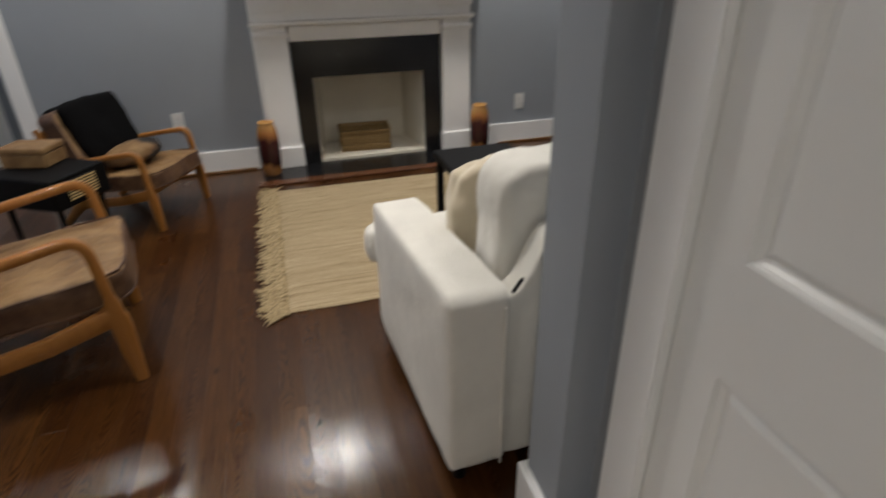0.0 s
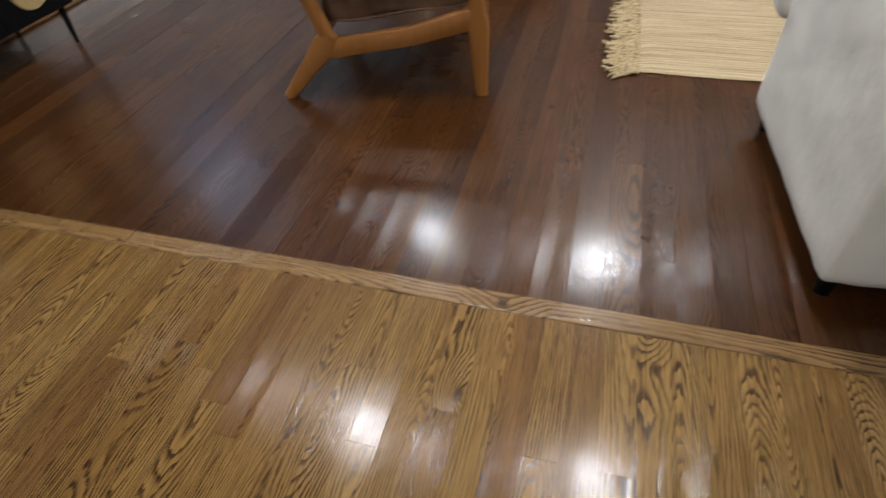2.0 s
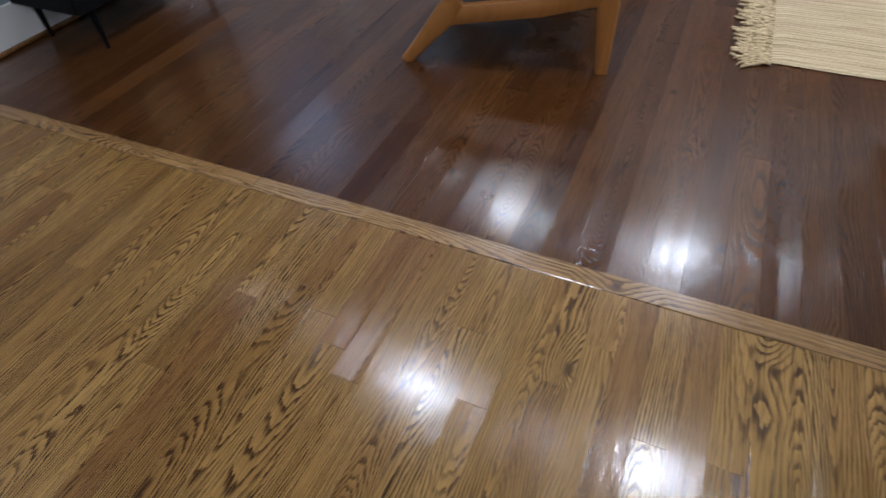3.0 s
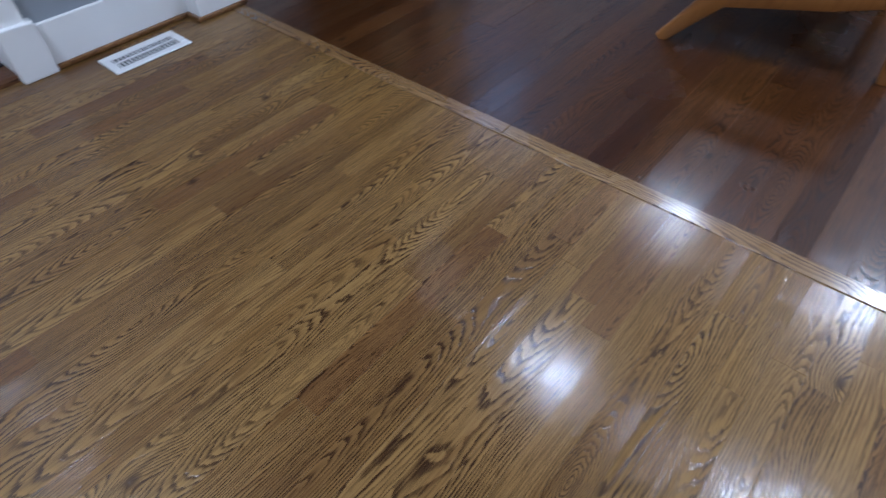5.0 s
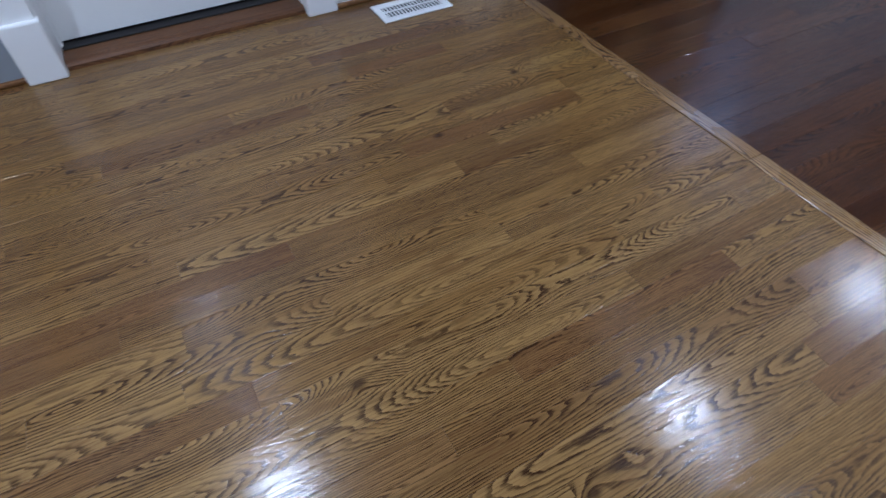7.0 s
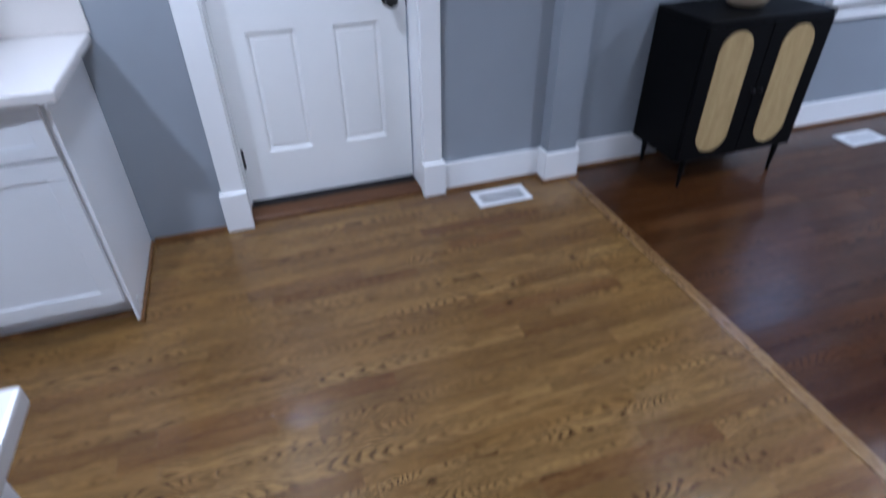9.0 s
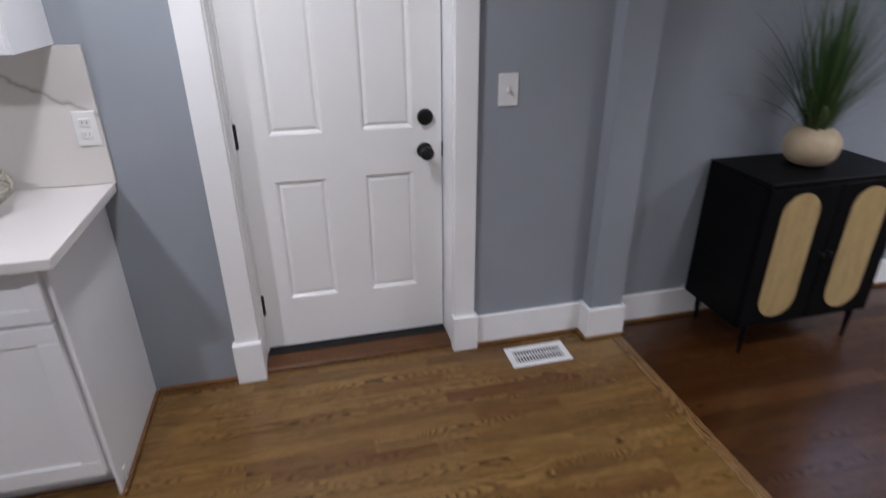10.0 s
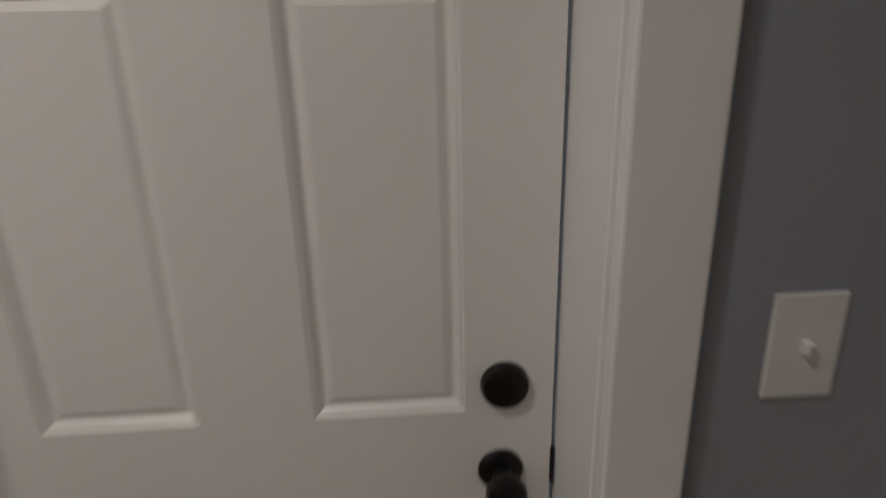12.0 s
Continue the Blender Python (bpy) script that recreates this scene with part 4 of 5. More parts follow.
# ---- lounge chairs ----
def lounge_chair(m, label, group):
    """Local x points forward, y to the left, origin at the near side's rear foot line, width 0.62."""
    root = empty("lounge_chair", m, label, "chair", group)
    WID = 0.62
    for y in (0.022, WID - 0.022):
        part("rear_leg", moved(sweep([(0.020, 0.0), (0.11, 0.105), (0.185, 0.19), (0.215, 0.225)], [(0.017, 0.020), (0.018, 0.031), (0.019, 0.043), (0.018, 0.024)]), pose(0, y, 0)), M_TEAK, root, "", True, 50)
        post = [(0.205, 0.195), (0.165, 0.32), (0.128, 0.44), (0.088, 0.55), (0.025, 0.71)]
        part("back_post", moved(sweep(post, [(0.018, 0.026), (0.018, 0.023), (0.018, 0.030), (0.018, 0.023), (0.016, 0.016)]), pose(0, y, 0)), M_TEAK, root, "", True, 50)
        part("side_rail", moved(sweep([(0.155, 0.170), (0.30, 0.190), (0.48, 0.215), (0.66, 0.263), (0.70, 0.278)], [(0.016, 0.036), (0.016, 0.033), (0.016, 0.033), (0.016, 0.036), (0.016, 0.030)]), pose(0, y, 0)), M_TEAK, root, "", True, 50)
        fl = rounded_path([(0.712, 0.0), (0.697, 0.29), (0.672, 0.568), (0.40, 0.518), (0.115, 0.462)], 0.075)
        k = len(fl)
        sec = [(0.017 + 0.012 * max(0, (i / k - 0.5)), 0.034 if 1 <= i < 4 else 0.026 if i < 7 else 0.0175) for i in range(k)]
        sec[0] = (0.016, 0.021)
        part("front_leg_and_arm", moved(sweep(fl, sec), pose(0, y, 0)), M_TEAK, root, "bent teak arm and front leg", True, 50)
    part("front_rail", boxes((0.655, 0.682, 0.03, WID - 0.03, 0.245, 0.305), bevel=0.006, seg=2), M_TEAK, root)
    part("rear_rail", boxes((0.165, 0.19, 0.03, WID - 0.03, 0.19, 0.24), bevel=0.006, seg=2), M_TEAK, root)
    part("top_rail", boxes((0.02, 0.045, 0.03, WID - 0.03, 0.63, 0.69), bevel=0.008, seg=2), M_TEAK, root)
    for i in range(4):
        y = 0.12 + i * 0.127
        rod([(0.03, y, 0.64), (0.10, y, 0.46), (0.17, y, 0.23)], 0.009, M_TEAK, "back_spindle", root)
    panel, band = banded(cushion(0.60, 0.545, 0.118, 9, 0.06, 1.0, 0.013, 22), 2)
    m_seat = pose(0.470, WID / 2, 0.335, 0, -6.5, 0)
    seat_c = part("seat_cushion", moved(panel, m_seat), M_LEATHER, root, "creased tan leather seat cushion", True, 80)
    part("side_band", moved(band, m_seat), M_LEATHER_DARK, seat_c, "dark brown boxing band", True, 80)
    for zz, ends in ((0.049, (0.298, 0.270)), (-0.049, (0.298, 0.270))):
        pts = []
        for i in range(41):
            an = 2 * math.pi * i / 40
            cx, cy = math.cos(an), math.sin(an)
            ln = (abs(cx) ** 9 + abs(cy) ** 9) ** (1 / 9)
            pts.append(tuple(m_seat @ Vector((cx / ln * ends[0], cy / ln * ends[1], zz + 0.003 * math.sin(an * 7)))))
        rod(pts, 0.0052, M_LEATHER_DARK, "piping", seat_c, "dark leather piping")
    panel, band = banded(cushion(0.140, 0.545, 0.50, 8, 0.0, 7.0, 0.014, 22), 0)
    m_back = pose(0.165, WID / 2, 0.575, 0, -19, 0)
    back_c = part("back_cushion", moved(panel, m_back), M_LEATHER, root, "worn tan leather back cushion", True, 80)
    pts = []
    for i in range(41):
        an = 2 * math.pi * i / 40
        cx, cy = math.cos(an), math.sin(an)
        ln = (abs(cx) ** 8 + abs(cy) ** 8) ** (1 / 8)
        pts.append(tuple(m_back @ Vector((0.058 + 0.003 * math.sin(an * 5), cx / ln * 0.268, cy / ln * 0.246))))
    rod(pts, 0.0052, M_LEATHER_DARK, "piping", back_c, "dark leather piping")
    part("side_band", moved(band, m_back), M_LEATHER_DARK, back_c, "dark brown boxing band", True, 80)
    return root


lounge_chair(pose(1.662, 0.798, 0, 0, 0, 11.7), "teak lounge chair with worn brown leather cushions", "lounge chairs")
chair_b = lounge_chair(pose(1.70, 2.50, 0, 0, 0, -24), "teak lounge chair draped with a black throw", "lounge chairs")
chair_b.scale = (0.84, 0.84, 0.77)
throw = part("throw_blanket", moved(cushion(0.21, 0.53, 0.42, 7, 0.02, 3.0, 0.012), pose(1.70, 2.50, 0, 0, 0, -24) @ Matrix.Diagonal((0.84, 0.84, 0.77, 1)) @ pose(0.165, 0.345, 0.635, 0, -19, 0)), M_THROW, None, "", True, 80)
tagged(throw, "black knitted throw over the chair back", "throw")
pil = part("throw_pillow", moved(cushion(0.34, 0.32, 0.13, 3.0, 0.2, 5.0, 0.010), pose(1.70, 2.50, 0, 0, 0, -24) @ Matrix.Diagonal((0.84, 0.84, 0.77, 1)) @ pose(0.43, 0.30, 0.47, 0, -14, 12)), M_HIDE, None, "", True, 80)
tagged(pil, "brown and black hide throw pillow on the chair", "pillow")


# ---- black side table between the chairs ----
def side_table():
    root = empty("side_table", pose(1.855, 2.12, 0, 0, 0, -31), "black side table with cane drawer front", "table")
    part("body", boxes((-0.19, 0.19, -0.16, 0.16, 0.31, 0.455), bevel=0.006, seg=2), M_BLACKWOOD, root)
    dr = part("cane_front", boxes((0.188, 0.194, -0.085, 0.085, 0.335, 0.435), bevel=0.002), M_BLACKWOOD, root, "drawer front with pale cane ribs")
    for i in range(7):
        z0 = 0.340 + i * 0.0135
        part("cane_rib", boxes((0.193, 0.199, -0.082, 0.082, z0, z0 + 0.0080), bevel=0.002), M_RATTAN, dr)
    for x in (-0.15, 0.15):
        for y in (-0.12, 0.12):
            part("leg", moved(lathe([(0.009, 0), (0.014, 0.31)], 12), pose(x, y, 0)), M_BLACKWOOD, root, "", True)
    return root


side_table()
box_b = empty("keepsake_box", pose(1.79, 2.22, 0.456, 0, 0, -18), "small brown leather keepsake box on the table", "box")
part("body", boxes((-0.11, 0.11, -0.08, 0.08, 0, 0.065), bevel=0.006, seg=2), M_LEATHER, box_b)
part("lid", boxes((-0.115, 0.115, -0.085, 0.085, 0.066, 0.095), bevel=0.008, seg=2), M_LEATHER, box_b)


# ---- slipcovered armchair ----
def slip_chair():
    root = empty("slipcovered_armchair", pose(3.255, 0.165, 0, 0, 0, 3.0), "cream linen slipcovered armchair with box arms", "chair")
    Wd = 0.86

    def blob(name, x0, x1, y0, y1, z0, z1, power, seed, m_=None, crease=0.006, label=""):
        return part(name, moved(cushion(x1 - x0, y1 - y0, z1 - z0, power, 0.0, seed, crease, 16), pose((x0 + x1) / 2, (y0 + y1) / 2, (z0 + z1) / 2)), m_ or M_LINEN, root, label, True, 80)

    for i, x in enumerate((0.0, Wd - 0.175)):
        # arm: upright slab, slightly flared, falling to the front
        bm = cushion(0.165, 0.79, 0.56, 26, 0.0, 2.0 + i, 0.004, 18)
        for v in bm.verts:
            u = (v.co.y + 0.4) / 0.8
            top = (v.co.z + 0.28) / 0.56
            v.co.z -= top * 0.06 * u
        part("arm", moved(bm, pose(x + 0.0875, 0.40, 0.345)), M_LINEN, root, "", True, 80)
    blob("seat_base", 0.16, Wd - 0.16, 0.10, 0.80, 0.065, 0.32, 14, 4.0)
    blob("seat_cushion", 0.172, Wd - 0.172, 0.25, 0.90, 0.31, 0.46, 6, 5.0)
    blob("seat_cushion_wing", -0.02, 0.20, 0.785, 0.90, 0.31, 0.45, 4, 9.0)
    bm = cushion(0.50, 0.18, 0.475, 8, 0.0, 6.0, 0.009, 20)
    for v in bm.verts:
        v.co.y -= 0.02 * (v.co.z / 0.47)
        if v.co.z > 0.1:
            v.co.z -= 0.01 * (abs(v.co.x) / (Wd / 2 - 0.18)) ** 6
    part("back_cushion", moved(bm, pose(0.440, 0.225, 0.634)), M_LINEN, root, "", True, 80)
    bm = cushion(Wd - 0.30, 0.085, 0.67, 14, 0.0, 8.0, 0.004, 26)
    for v in bm.verts:
        k = abs(v.co.x) / (Wd / 2 - 0.15)
        top = max(0.0, (v.co.z + 0.1) / 0.435)
        e = min(1.0, max(0.0, (k - 0.48) / 0.36))
        v.co.z -= 0.15 * top * e * e * (3 - 2 * e)
        v.co.y += 0.02 * top
    part("back", moved(bm, pose(Wd / 2, 0.062, 0.40)), M_LINEN, root, "", True, 80)
    # solid dark strip in place of the shade inside the open seam
    part("zip_opening", moved(boxes((-0.004, 0.004, -0.006, 0.006, -0.022, 0.022), bevel=0.003), pose(0.188, 0.022, 0.622, 0, 36, 0)), M_GAP, root, "dark strip for the shade in an open slipcover seam")
    part("back_seam", boxes((0.148, 0.152, -0.003, 0.008, 0.07, 0.58), bevel=0.0015), M_LINEN, root)
    for x in (0.05, Wd - 0.05):
        for y in (0.06, 0.74):
            part("leg", moved(lathe([(0.018, 0), (0.024, 0.07)], 12), pose(x, y, 0)), M_BLACKWOOD, root, "", True)
    return root


slip_chair()
fur = part("fur_pillow", moved(cushion(0.40, 0.12, 0.40, 7, 0.0, 11.0, 0.024, 22), pose(3.605, 0.655, 0.585, 6, 0, 2)), M_FUR, None, "", True, 80)
tagged(fur, "cream faux-fur pillow on the armchair", "pillow")


def stool(x, y):
    root = empty("end_table", pose(x, y, 0), "black wooden side table beside the armchair", "table")
    part("seat", boxes((-0.20, 0.20, -0.17, 0.17, 0.425, 0.46), bevel=0.010, seg=3), M_BLACKWOOD, root)
    for sx in (-0.17, 0.17):
        for sy in (-0.14, 0.14):
            part("leg", boxes((sx - 0.016, sx + 0.016, sy - 0.016, sy + 0.016, 0.0, 0.425), bevel=0.003), M_BLACKWOOD, root)
    return root


stool(3.86, 1.60)


# ---- black cane cabinet with grass ----
def cane_cabinet():
    root = empty("cane_cabinet", pose(0.355, 0.80, 0), "black two-door cabinet with oval cane panels", "cabinet")
    hx, hy, z0, z1 = 0.19, 0.352, 0.15, 0.825
    part("carcass", boxes((-hx, hx - 0.022, -hy, hy, z0, z1 - 0.02), bevel=0.003), M_BLACKWOOD, root)
    part("top", boxes((-hx, hx - 0.003, -hy, hy, z1 - 0.0195, z1), bevel=0.003), M_BLACKWOOD, root)
    for s in (-1, 1):
        y0, y1 = sorted((s * 0.002, s * (hy - 0.004)))
        d = part("door", boxes((hx - 0.021, hx - 0.004, y0, y1, z0 + 0.004, z1 - 0.024), bevel=0.002), M_BLACKWOOD, root)
        cy = (y0 + y1) / 2 - 0.005
        bm = bmesh.new()
        ring, n, r, hz = [], 16, 0.093, 0.198
        for k in range(n + 1):
            an = math.pi * k / n
            ring.append((cy + r * math.cos(an), 0.485 + hz + r * math.sin(an)))
        for k in range(n + 1):
            an = math.pi + math.pi * k / n
            ring.append((cy + r * math.cos(an), 0.485 - hz + r * math.sin(an)))
        lo = [bm.verts.new((hx - 0.006, y, zz)) for y, zz in ring]
        hi = [bm.verts.new((hx - 0.001, y, zz)) for y, zz in ring]
        for k in range(len(ring)):
            q = (k + 1) % len(ring)
            bm.faces.new((lo[k], lo[q], hi[q], hi[k]))
        bm.faces.new(hi)
        part("cane_panel", bm, M_RATTAN, d, "oval woven cane panel")
        part("door_knob", turned([(0.004, 0), (0.004, 0.012), (0.009, 0.016), (0.009, 0.022), (0.004, 0.025)], pose(hx - 0.004, s * 0.022, 0.49) @ TOX, 12), M_BLACKMETAL, d, "small black knob", True)
    for x in (-0.15, 0.15):
        for y in (-0.29, 0.29):
            part("leg", moved(lathe([(0.008, 0), (0.016, 0.152)], 12), pose(x + (0.015 if x > 0 else -0.0), y, 0)), M_BLACKWOOD, root, "", True)
    return root


cane_cabinet()
vase = empty("round_vase", pose(0.335, 0.80, 0.826), "round tan ribbed ceramic vase", "vase")


def ribbed():
    prof = [(0.055, 0.0), (0.080, 0.010), (0.104, 0.042), (0.112, 0.080), (0.106, 0.117), (0.084, 0.148), (0.060, 0.161), (0.054, 0.163), (0.047, 0.155), (0.042, 0.105)]
    bm = lathe(prof, 72)
    for v in bm.verts:
        an = math.atan2(v.co.y, v.co.x)
        k = 1 + 0.005 * math.cos(an * 24)
        v.co.x *= k
        v.co.y *= k
    return bm


part("body", ribbed(), M_VASE, vase, "", True, 60)


def grass():
    root = empty("grass_plant", pose(0.335, 0.80, 0.92), "tall green faux grass in the tan vase", "plant")
    rng = random.Random(8)
    tufts = [bmesh.new() for _ in range(13)]
    for k in range(260):
        bm = tufts[k % 13]
        an = rng.uniform(0, 2 * math.pi)
        lean = abs(rng.gauss(0.0, 0.36))
        ln = rng.uniform(0.35, 0.68)
        w = rng.uniform(0.0022, 0.0046)
        r0 = rng.uniform(0, 0.035)
        dirv = Vector((math.cos(an), math.sin(an), 0))
        side = Vector((-math.sin(an), math.cos(an), 0))
        p = dirv * r0
        tilt = lean * 0.45
        prev = None
        for s in range(8):
            ww = w * (1 - (s / 7) ** 2) + 0.0004
            if p.x < -0.165:
                p.x = -0.165
            ring = [bm.verts.new(p - side * ww), bm.verts.new(p + dirv * ww * 0.35), bm.verts.new(p + side * ww)]
            if prev:
                bm.faces.new((prev[0], prev[1], ring[1], ring[0]))
                bm.faces.new((prev[1], prev[2], ring[2], ring[1]))
                bm.faces.new((prev[2], prev[0], ring[0], ring[2]))
            prev = ring
            tilt += lean * 0.22
            p = p + (dirv * math.sin(tilt) + Vector((0, 0, math.cos(tilt)))) * ln / 7
    for bm in tufts:
        part("tuft", bm, M_LEAF, root)
    return root


grass()


# ---- kitchen ----
KYN = -2.045


def base_cabinet(y1, width, label):
    root = empty("base_cabinet", pose(WX, y1, 0), label, "cabinet", "kitchen base cabinets")
    D = 0.545
    part("body", boxes((0.0, D, -width, 0, 0.10, 0.885), (0.0, D - 0.06, -width, 0, 0.0, 0.10), bevel=0.0015), M_CAB, root)
    if y1 > -2.1:
        part("toe_clip", boxes((D - 0.055, D - 0.035, 0.0115, 0.019, 0.02, 0.075), bevel=0.002), M_PLASTIC, root, "small white plastic clip")
        part("end_panel", boxes((0.003, D + 0.004, 0.0, 0.012, 0.004, 0.885), bevel=0.0015), M_CAB, root)

    def shaker(nm, y0, yb, z0, z1, fr):
        d = part(nm, boxes((D + 0.002, D + 0.014, y0, yb, z0, z1), bevel=0.001), M_CAB, root)
        part("frame", boxes((D + 0.014, D + 0.023, y0, yb, z0, z0 + fr), (D + 0.014, D + 0.023, y0, yb, z1 - fr, z1), (D + 0.014, D + 0.023, y0, y0 + fr, z0 + fr, z1 - fr), (D + 0.014, D + 0.023, yb - fr, yb, z0 + fr, z1 - fr), bevel=0.0015), M_CAB, d)
        return d

    dr = shaker("drawer_front", -width + 0.004, -0.010, 0.70, 0.865, 0.045)
    dd = shaker("door", -width + 0.004, -0.010, 0.115, 0.69, 0.06)
    for d, yc, zc, ver in ((dr, -width / 2, 0.78, False), (dd, -width + 0.05, 0.60, True)):
        hx = D + 0.05
        if ver:
            rod([(hx, yc, zc - 0.06), (hx, yc, zc + 0.06)], 0.005, M_CHROME, "handle", d, "brushed nickel bar handle")
            part("standoff", boxes((D + 0.022, hx, yc - 0.004, yc + 0.004, zc - 0.05, zc - 0.042), (D + 0.022, hx, yc - 0.004, yc + 0.004, zc + 0.042, zc + 0.05)), M_CHROME, d)
        else:
            rod([(hx, yc - 0.06, zc), (hx, yc + 0.06, zc)], 0.005, M_CHROME, "handle", d, "brushed nickel bar handle")
            part("standoff", boxes((D + 0.022, hx, yc - 0.05, yc - 0.042, zc - 0.004, zc + 0.004), (D + 0.022, hx, yc + 0.042, yc + 0.05, zc - 0.004, zc + 0.004)), M_CHROME, d)
    return root


base_cabinet(KYN - 0.012, 0.45, "white shaker base cabinet beside the door wall")
base_cabinet(KYN - 0.464, 0.53, "white shaker base cabinet in the kitchen")
base_cabinet(KYN - 0.996, 0.53, "white shaker base cabinet in the kitchen corner")
trim("trim_cabinet_shoe", (WX + 0.02, WX + 0.56, KYN, KYN + 0.014, 0, 0.018), (WX + 0.49, WX + 0.505, -3.55, KYN, 0, 0.02), **SH)
tagged(part("worktop", boxes((WX + 0.002, WX + 0.632, -3.58, -1.992, 0.888, 0.922), bevel=0.004, seg=2), M_QUARTZ), "white veined quartz worktop", "worktop")
tagged(part("backsplash", boxes((WX + 0.002, WX + 0.016, -3.58, -1.985, 0.924, 1.384), bevel=0.001), M_SPLASH), "white quartz slab backsplash with grey vein", "backsplash", kind="structure")


def wall_cabinet(y1, width, label):
    root = empty("wall_cabinet", pose(WX, y1, 1.386), label, "cabinet", "kitchen wall cabinets")
    D, H = 0.305, 0.76
    part("body", boxes((0, D, -width, 0, 0, H), bevel=0.0015), M_CAB, root)
    d = part("door", boxes((D + 0.002, D + 0.013, -width + 0.003, -0.003, 0.003, H - 0.003), bevel=0.001), M_CAB, root)
    fr = 0.06
    part("frame", boxes((D + 0.013, D + 0.022, -width + 0.003, -0.003, 0.003, fr), (D + 0.013, D + 0.022, -width + 0.003, -0.003, H - fr, H - 0.003), (D + 0.013, D + 0.022, -width + 0.003, -width + fr, fr, H - fr), (D + 0.013, D + 0.022, -fr, -0.003, fr, H - fr), bevel=0.0015), M_CAB, d)
    return root


wall_cabinet(-2.062, 0.46, "white shaker wall cabinet over the worktop")
wall_cabinet(-2.525, 0.53, "white shaker wall cabinet in the kitchen")
wall_cabinet(-3.058, 0.53, "white shaker wall cabinet in the corner")


def island():
    root = empty("kitchen_island", pose(2.49, -2.39, 0), "white kitchen island with quartz top", "island")
    part("body", boxes((-0.50, 0.20, -0.55, 0.53, 0.0, 0.885), bevel=0.002), M_CAB, root)
    part("worktop", boxes((-0.55, 0.25, -0.62, 0.58, 0.888, 0.922), bevel=0.006, seg=2), M_QUARTZ, root, "white quartz island top")
    return root


island()


def wire_bowl():
    root = empty("twig_bowl", pose(0.40, -2.335, 0.923), "pale openwork twig bowl on the worktop", "bowl")
    rng = random.Random(5)
    for k in range(22):
        a0 = 2 * math.pi * k / 22 + rng.uniform(-0.1, 0.1)
        tw = rng.choice((-1, 1)) * rng.uniform(0.3, 0.9)
        pts = []
        for s in range(9):
            u = s / 8
            r = 0.05 + 0.085 * math.sin(u * 2.2)
            a = a0 + tw * u
            pts.append((r * math.cos(a), r * math.sin(a), 0.006 + 0.11 * u))
        rod(pts, 0.0032, M_TWIG, "twig", root)
    for rr, zz in ((0.055, 0.006), (0.125, 0.075), (0.118, 0.115)):
        pts = [(rr * math.cos(a * math.pi / 12), rr * math.sin(a * math.pi / 12), zz) for a in range(25)]
        rod(pts, 0.005, M_TWIG, "ring", root)
    return root


wire_bowl()

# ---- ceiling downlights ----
# fittings for every entry of LAMPS, the three added ones too
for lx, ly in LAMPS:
    dl = empty("ceiling_downlight", pose(lx, ly, CEIL), "white recessed round ceiling downlight, lit, out of view", "lamp", "ceiling downlights")
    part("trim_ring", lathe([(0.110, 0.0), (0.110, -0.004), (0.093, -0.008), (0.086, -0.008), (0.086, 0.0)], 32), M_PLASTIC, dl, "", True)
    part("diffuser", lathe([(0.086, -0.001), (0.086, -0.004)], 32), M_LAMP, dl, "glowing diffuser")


# ---- floors, board by board ----
def board_mesh(w, ln, h=0.012, bev=0.0003):
    bm = bmesh.new()
    g = 0.00004
    rings = []
    for x0, x1, y0, y1, zz in ((g, w - g, g, ln - g, -h), (g, w - g, g, ln - g, -bev), (g + bev, w - g - bev, g + bev, ln - g - bev, 0.0)):
        rings.append([bm.verts.new(p) for p in ((x0, y0, zz), (x1, y0, zz), (x1, y1, zz), (x0, y1, zz))])
    for a, b in zip(rings, rings[1:]):
        for i in range(4):
            bm.faces.new((a[i], a[(i + 1) % 4], b[(i + 1) % 4], b[i]))
    bm.faces.new(rings[-1])
    me = bpy.data.meshes.new("board")
    bm.normal_update()
    bm.to_mesh(me)
    bm.free()
    return me


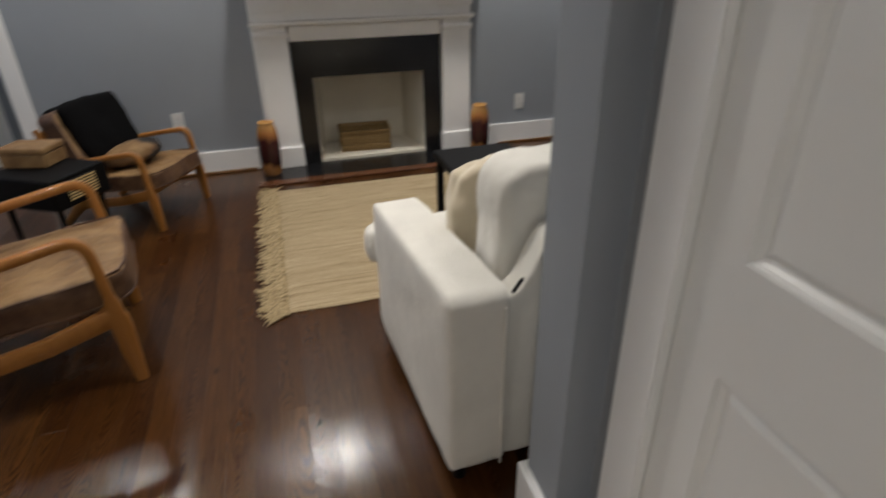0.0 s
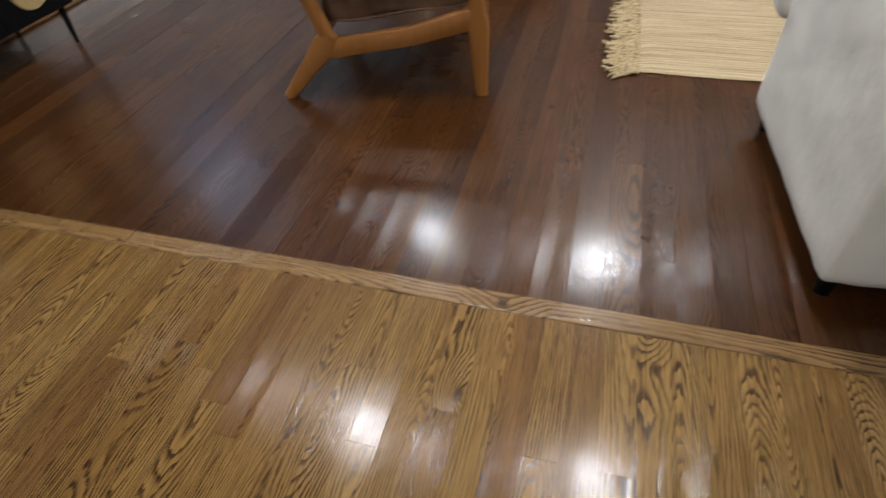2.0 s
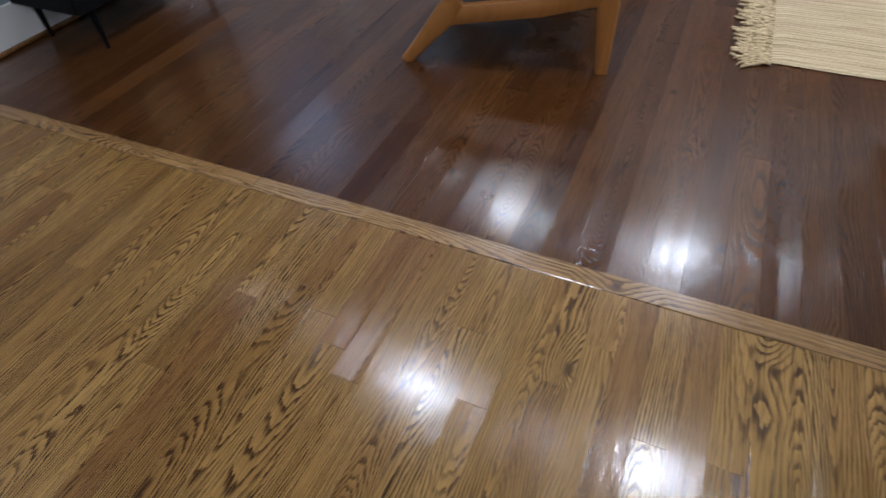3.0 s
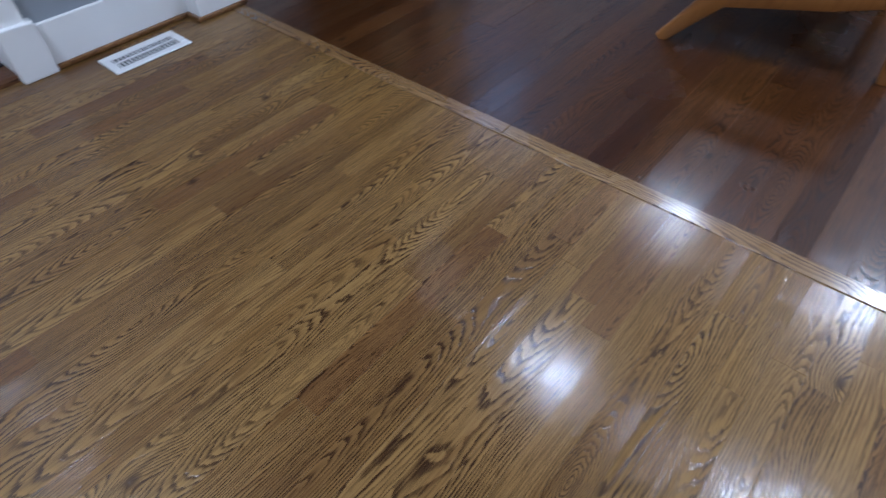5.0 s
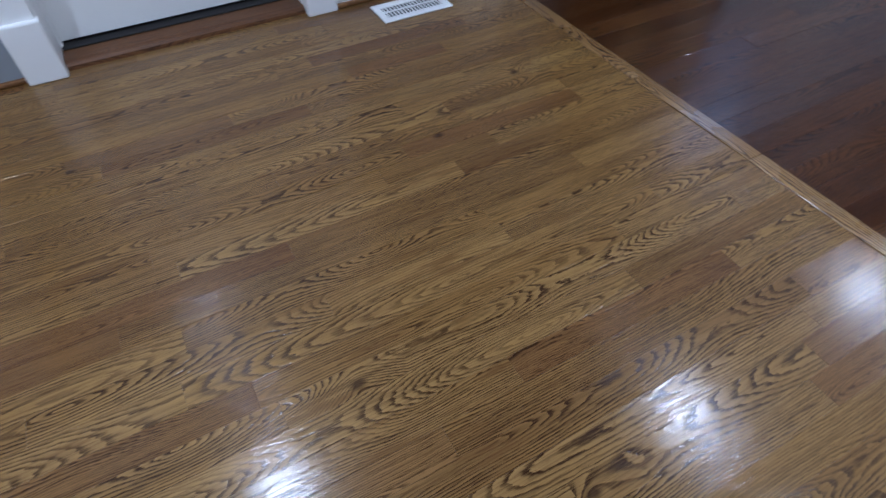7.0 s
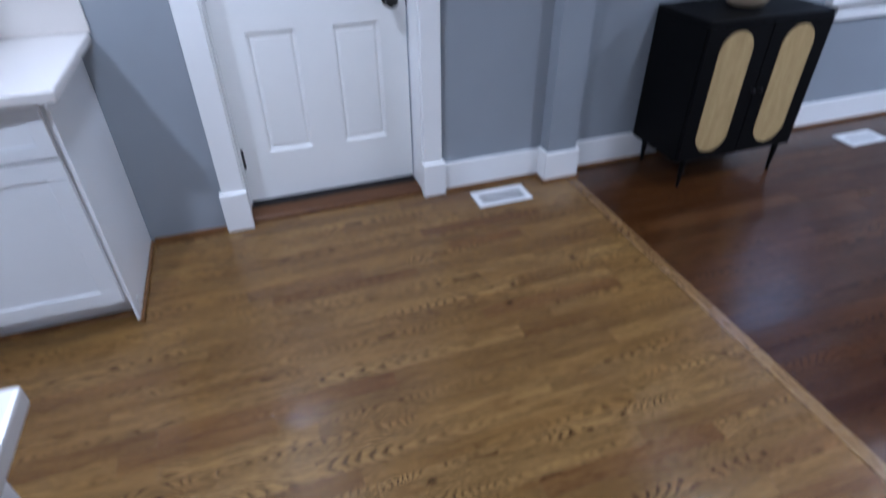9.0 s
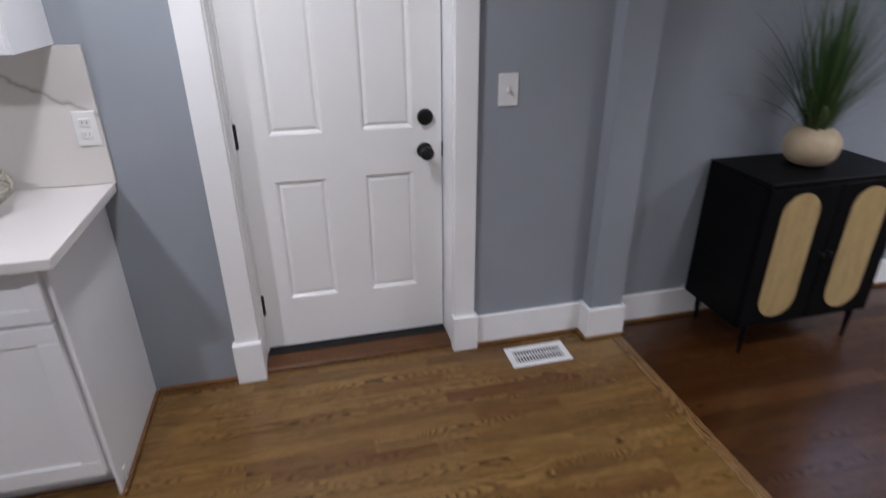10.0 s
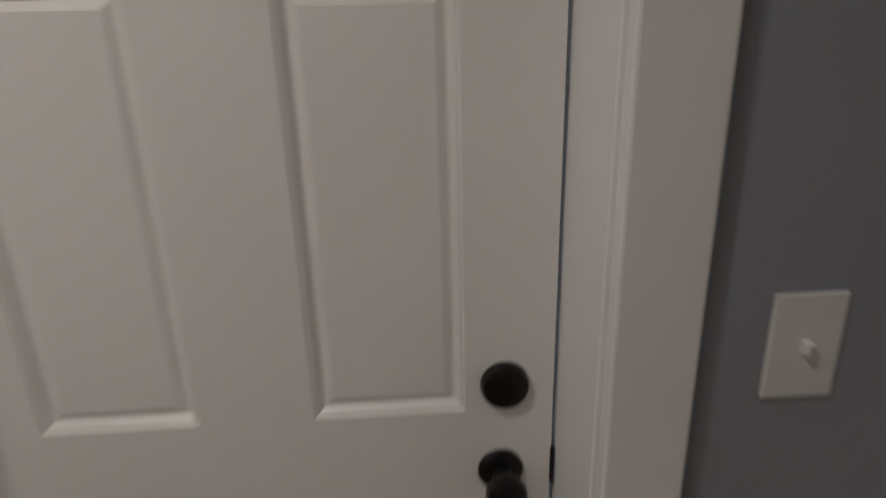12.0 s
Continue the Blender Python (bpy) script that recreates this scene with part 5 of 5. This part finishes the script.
def board_floor(parent, x0, x1, y0, y1, width, lengths, material, near, seed):
    rng = random.Random(seed)
    meshes, count, rest = {}, 0, bmesh.new()
    n = int(math.ceil((x1 - x0) / width - 1e-6))
    for i in range(n):
        w = min(width, x1 - x0 - i * width)
        if w < 0.01:
            continue
        y = y0 - rng.uniform(0, lengths[0] - 0.1) * rng.choice((0, 1, 1))
        while y < y1 - 1e-4:
            ln = rng.choice(lengths)
            a, b = max(y, y0), min(y + ln, y1)
            y += ln
            if b <= a:
                continue
            if y1 - b < 0.09:
                b = y = y1
            cx, cy = x0 + i * width, a
            key = (round(w, 4), round(b - a, 3))
            inside = near[0] <= cx <= near[1] and b > near[2] and a < near[3]
            if inside and count < 300:
                if key not in meshes:
                    meshes[key] = board_mesh(w, b - a)
                    meshes[key].materials.append(material)
                ob = new("floor_board", meshes[key])
                ob.location = (cx, cy, 0)
                ob.rotation_euler = (rng.uniform(-0.0009, 0.0009), rng.uniform(-0.006, 0.006), 0)
                ob.parent = parent
                count += 1
            else:
                me = board_mesh(w, b - a)
                me.transform(Matrix.Translation((cx, cy, 0)))
                rest.from_mesh(me)
                bpy.data.meshes.remove(me)
    if len(rest.faces):
        r = part("floor_boards_rest", rest, material, parent)
        r["kind"] = "stuff"
    else:
        rest.free()


LEN = [0.46, 0.6, 0.75, 0.9, 1.05, 1.2, 0.35]
f_k = tagged(part("floor", boxes((-0.1, 3.95, -3.6, 0.0, -0.1, -0.0125)), M_GAP), "golden-brown varnished oak strip floor", "floor", kind="structure")
f_l = tagged(part("floor_living", boxes((-0.1, 5.74, 0.0, NY + 0.14, -0.1, -0.0125)), M_GAP), "dark red-brown varnished oak floor", "floor", kind="structure")
strip = tagged(part("trim_floor_strip", boxes((WX, 1.584, 0.006, 0.060, -0.01, 0.003), bevel=0.0015), M_STRIP), "oak transition strip between the two floors", "trim", kind="structure")
part("strip_board", boxes((1.586, 3.40, 0.006, 0.060, -0.01, 0.003), bevel=0.0015), M_STRIP, strip)
board_floor(f_k, 0.0, 3.53, -3.6, 0.006, 0.066, LEN, M_OAK, (0.0, 3.3, -2.1, 0.1), 11)
board_floor(f_l, 0.1, 5.6, 0.060, NY + 0.1, 0.0825, [0.9, 1.2, 1.5, 1.8, 2.1], M_DARK, (0.3, 4.0, 0.0, 2.6), 12)
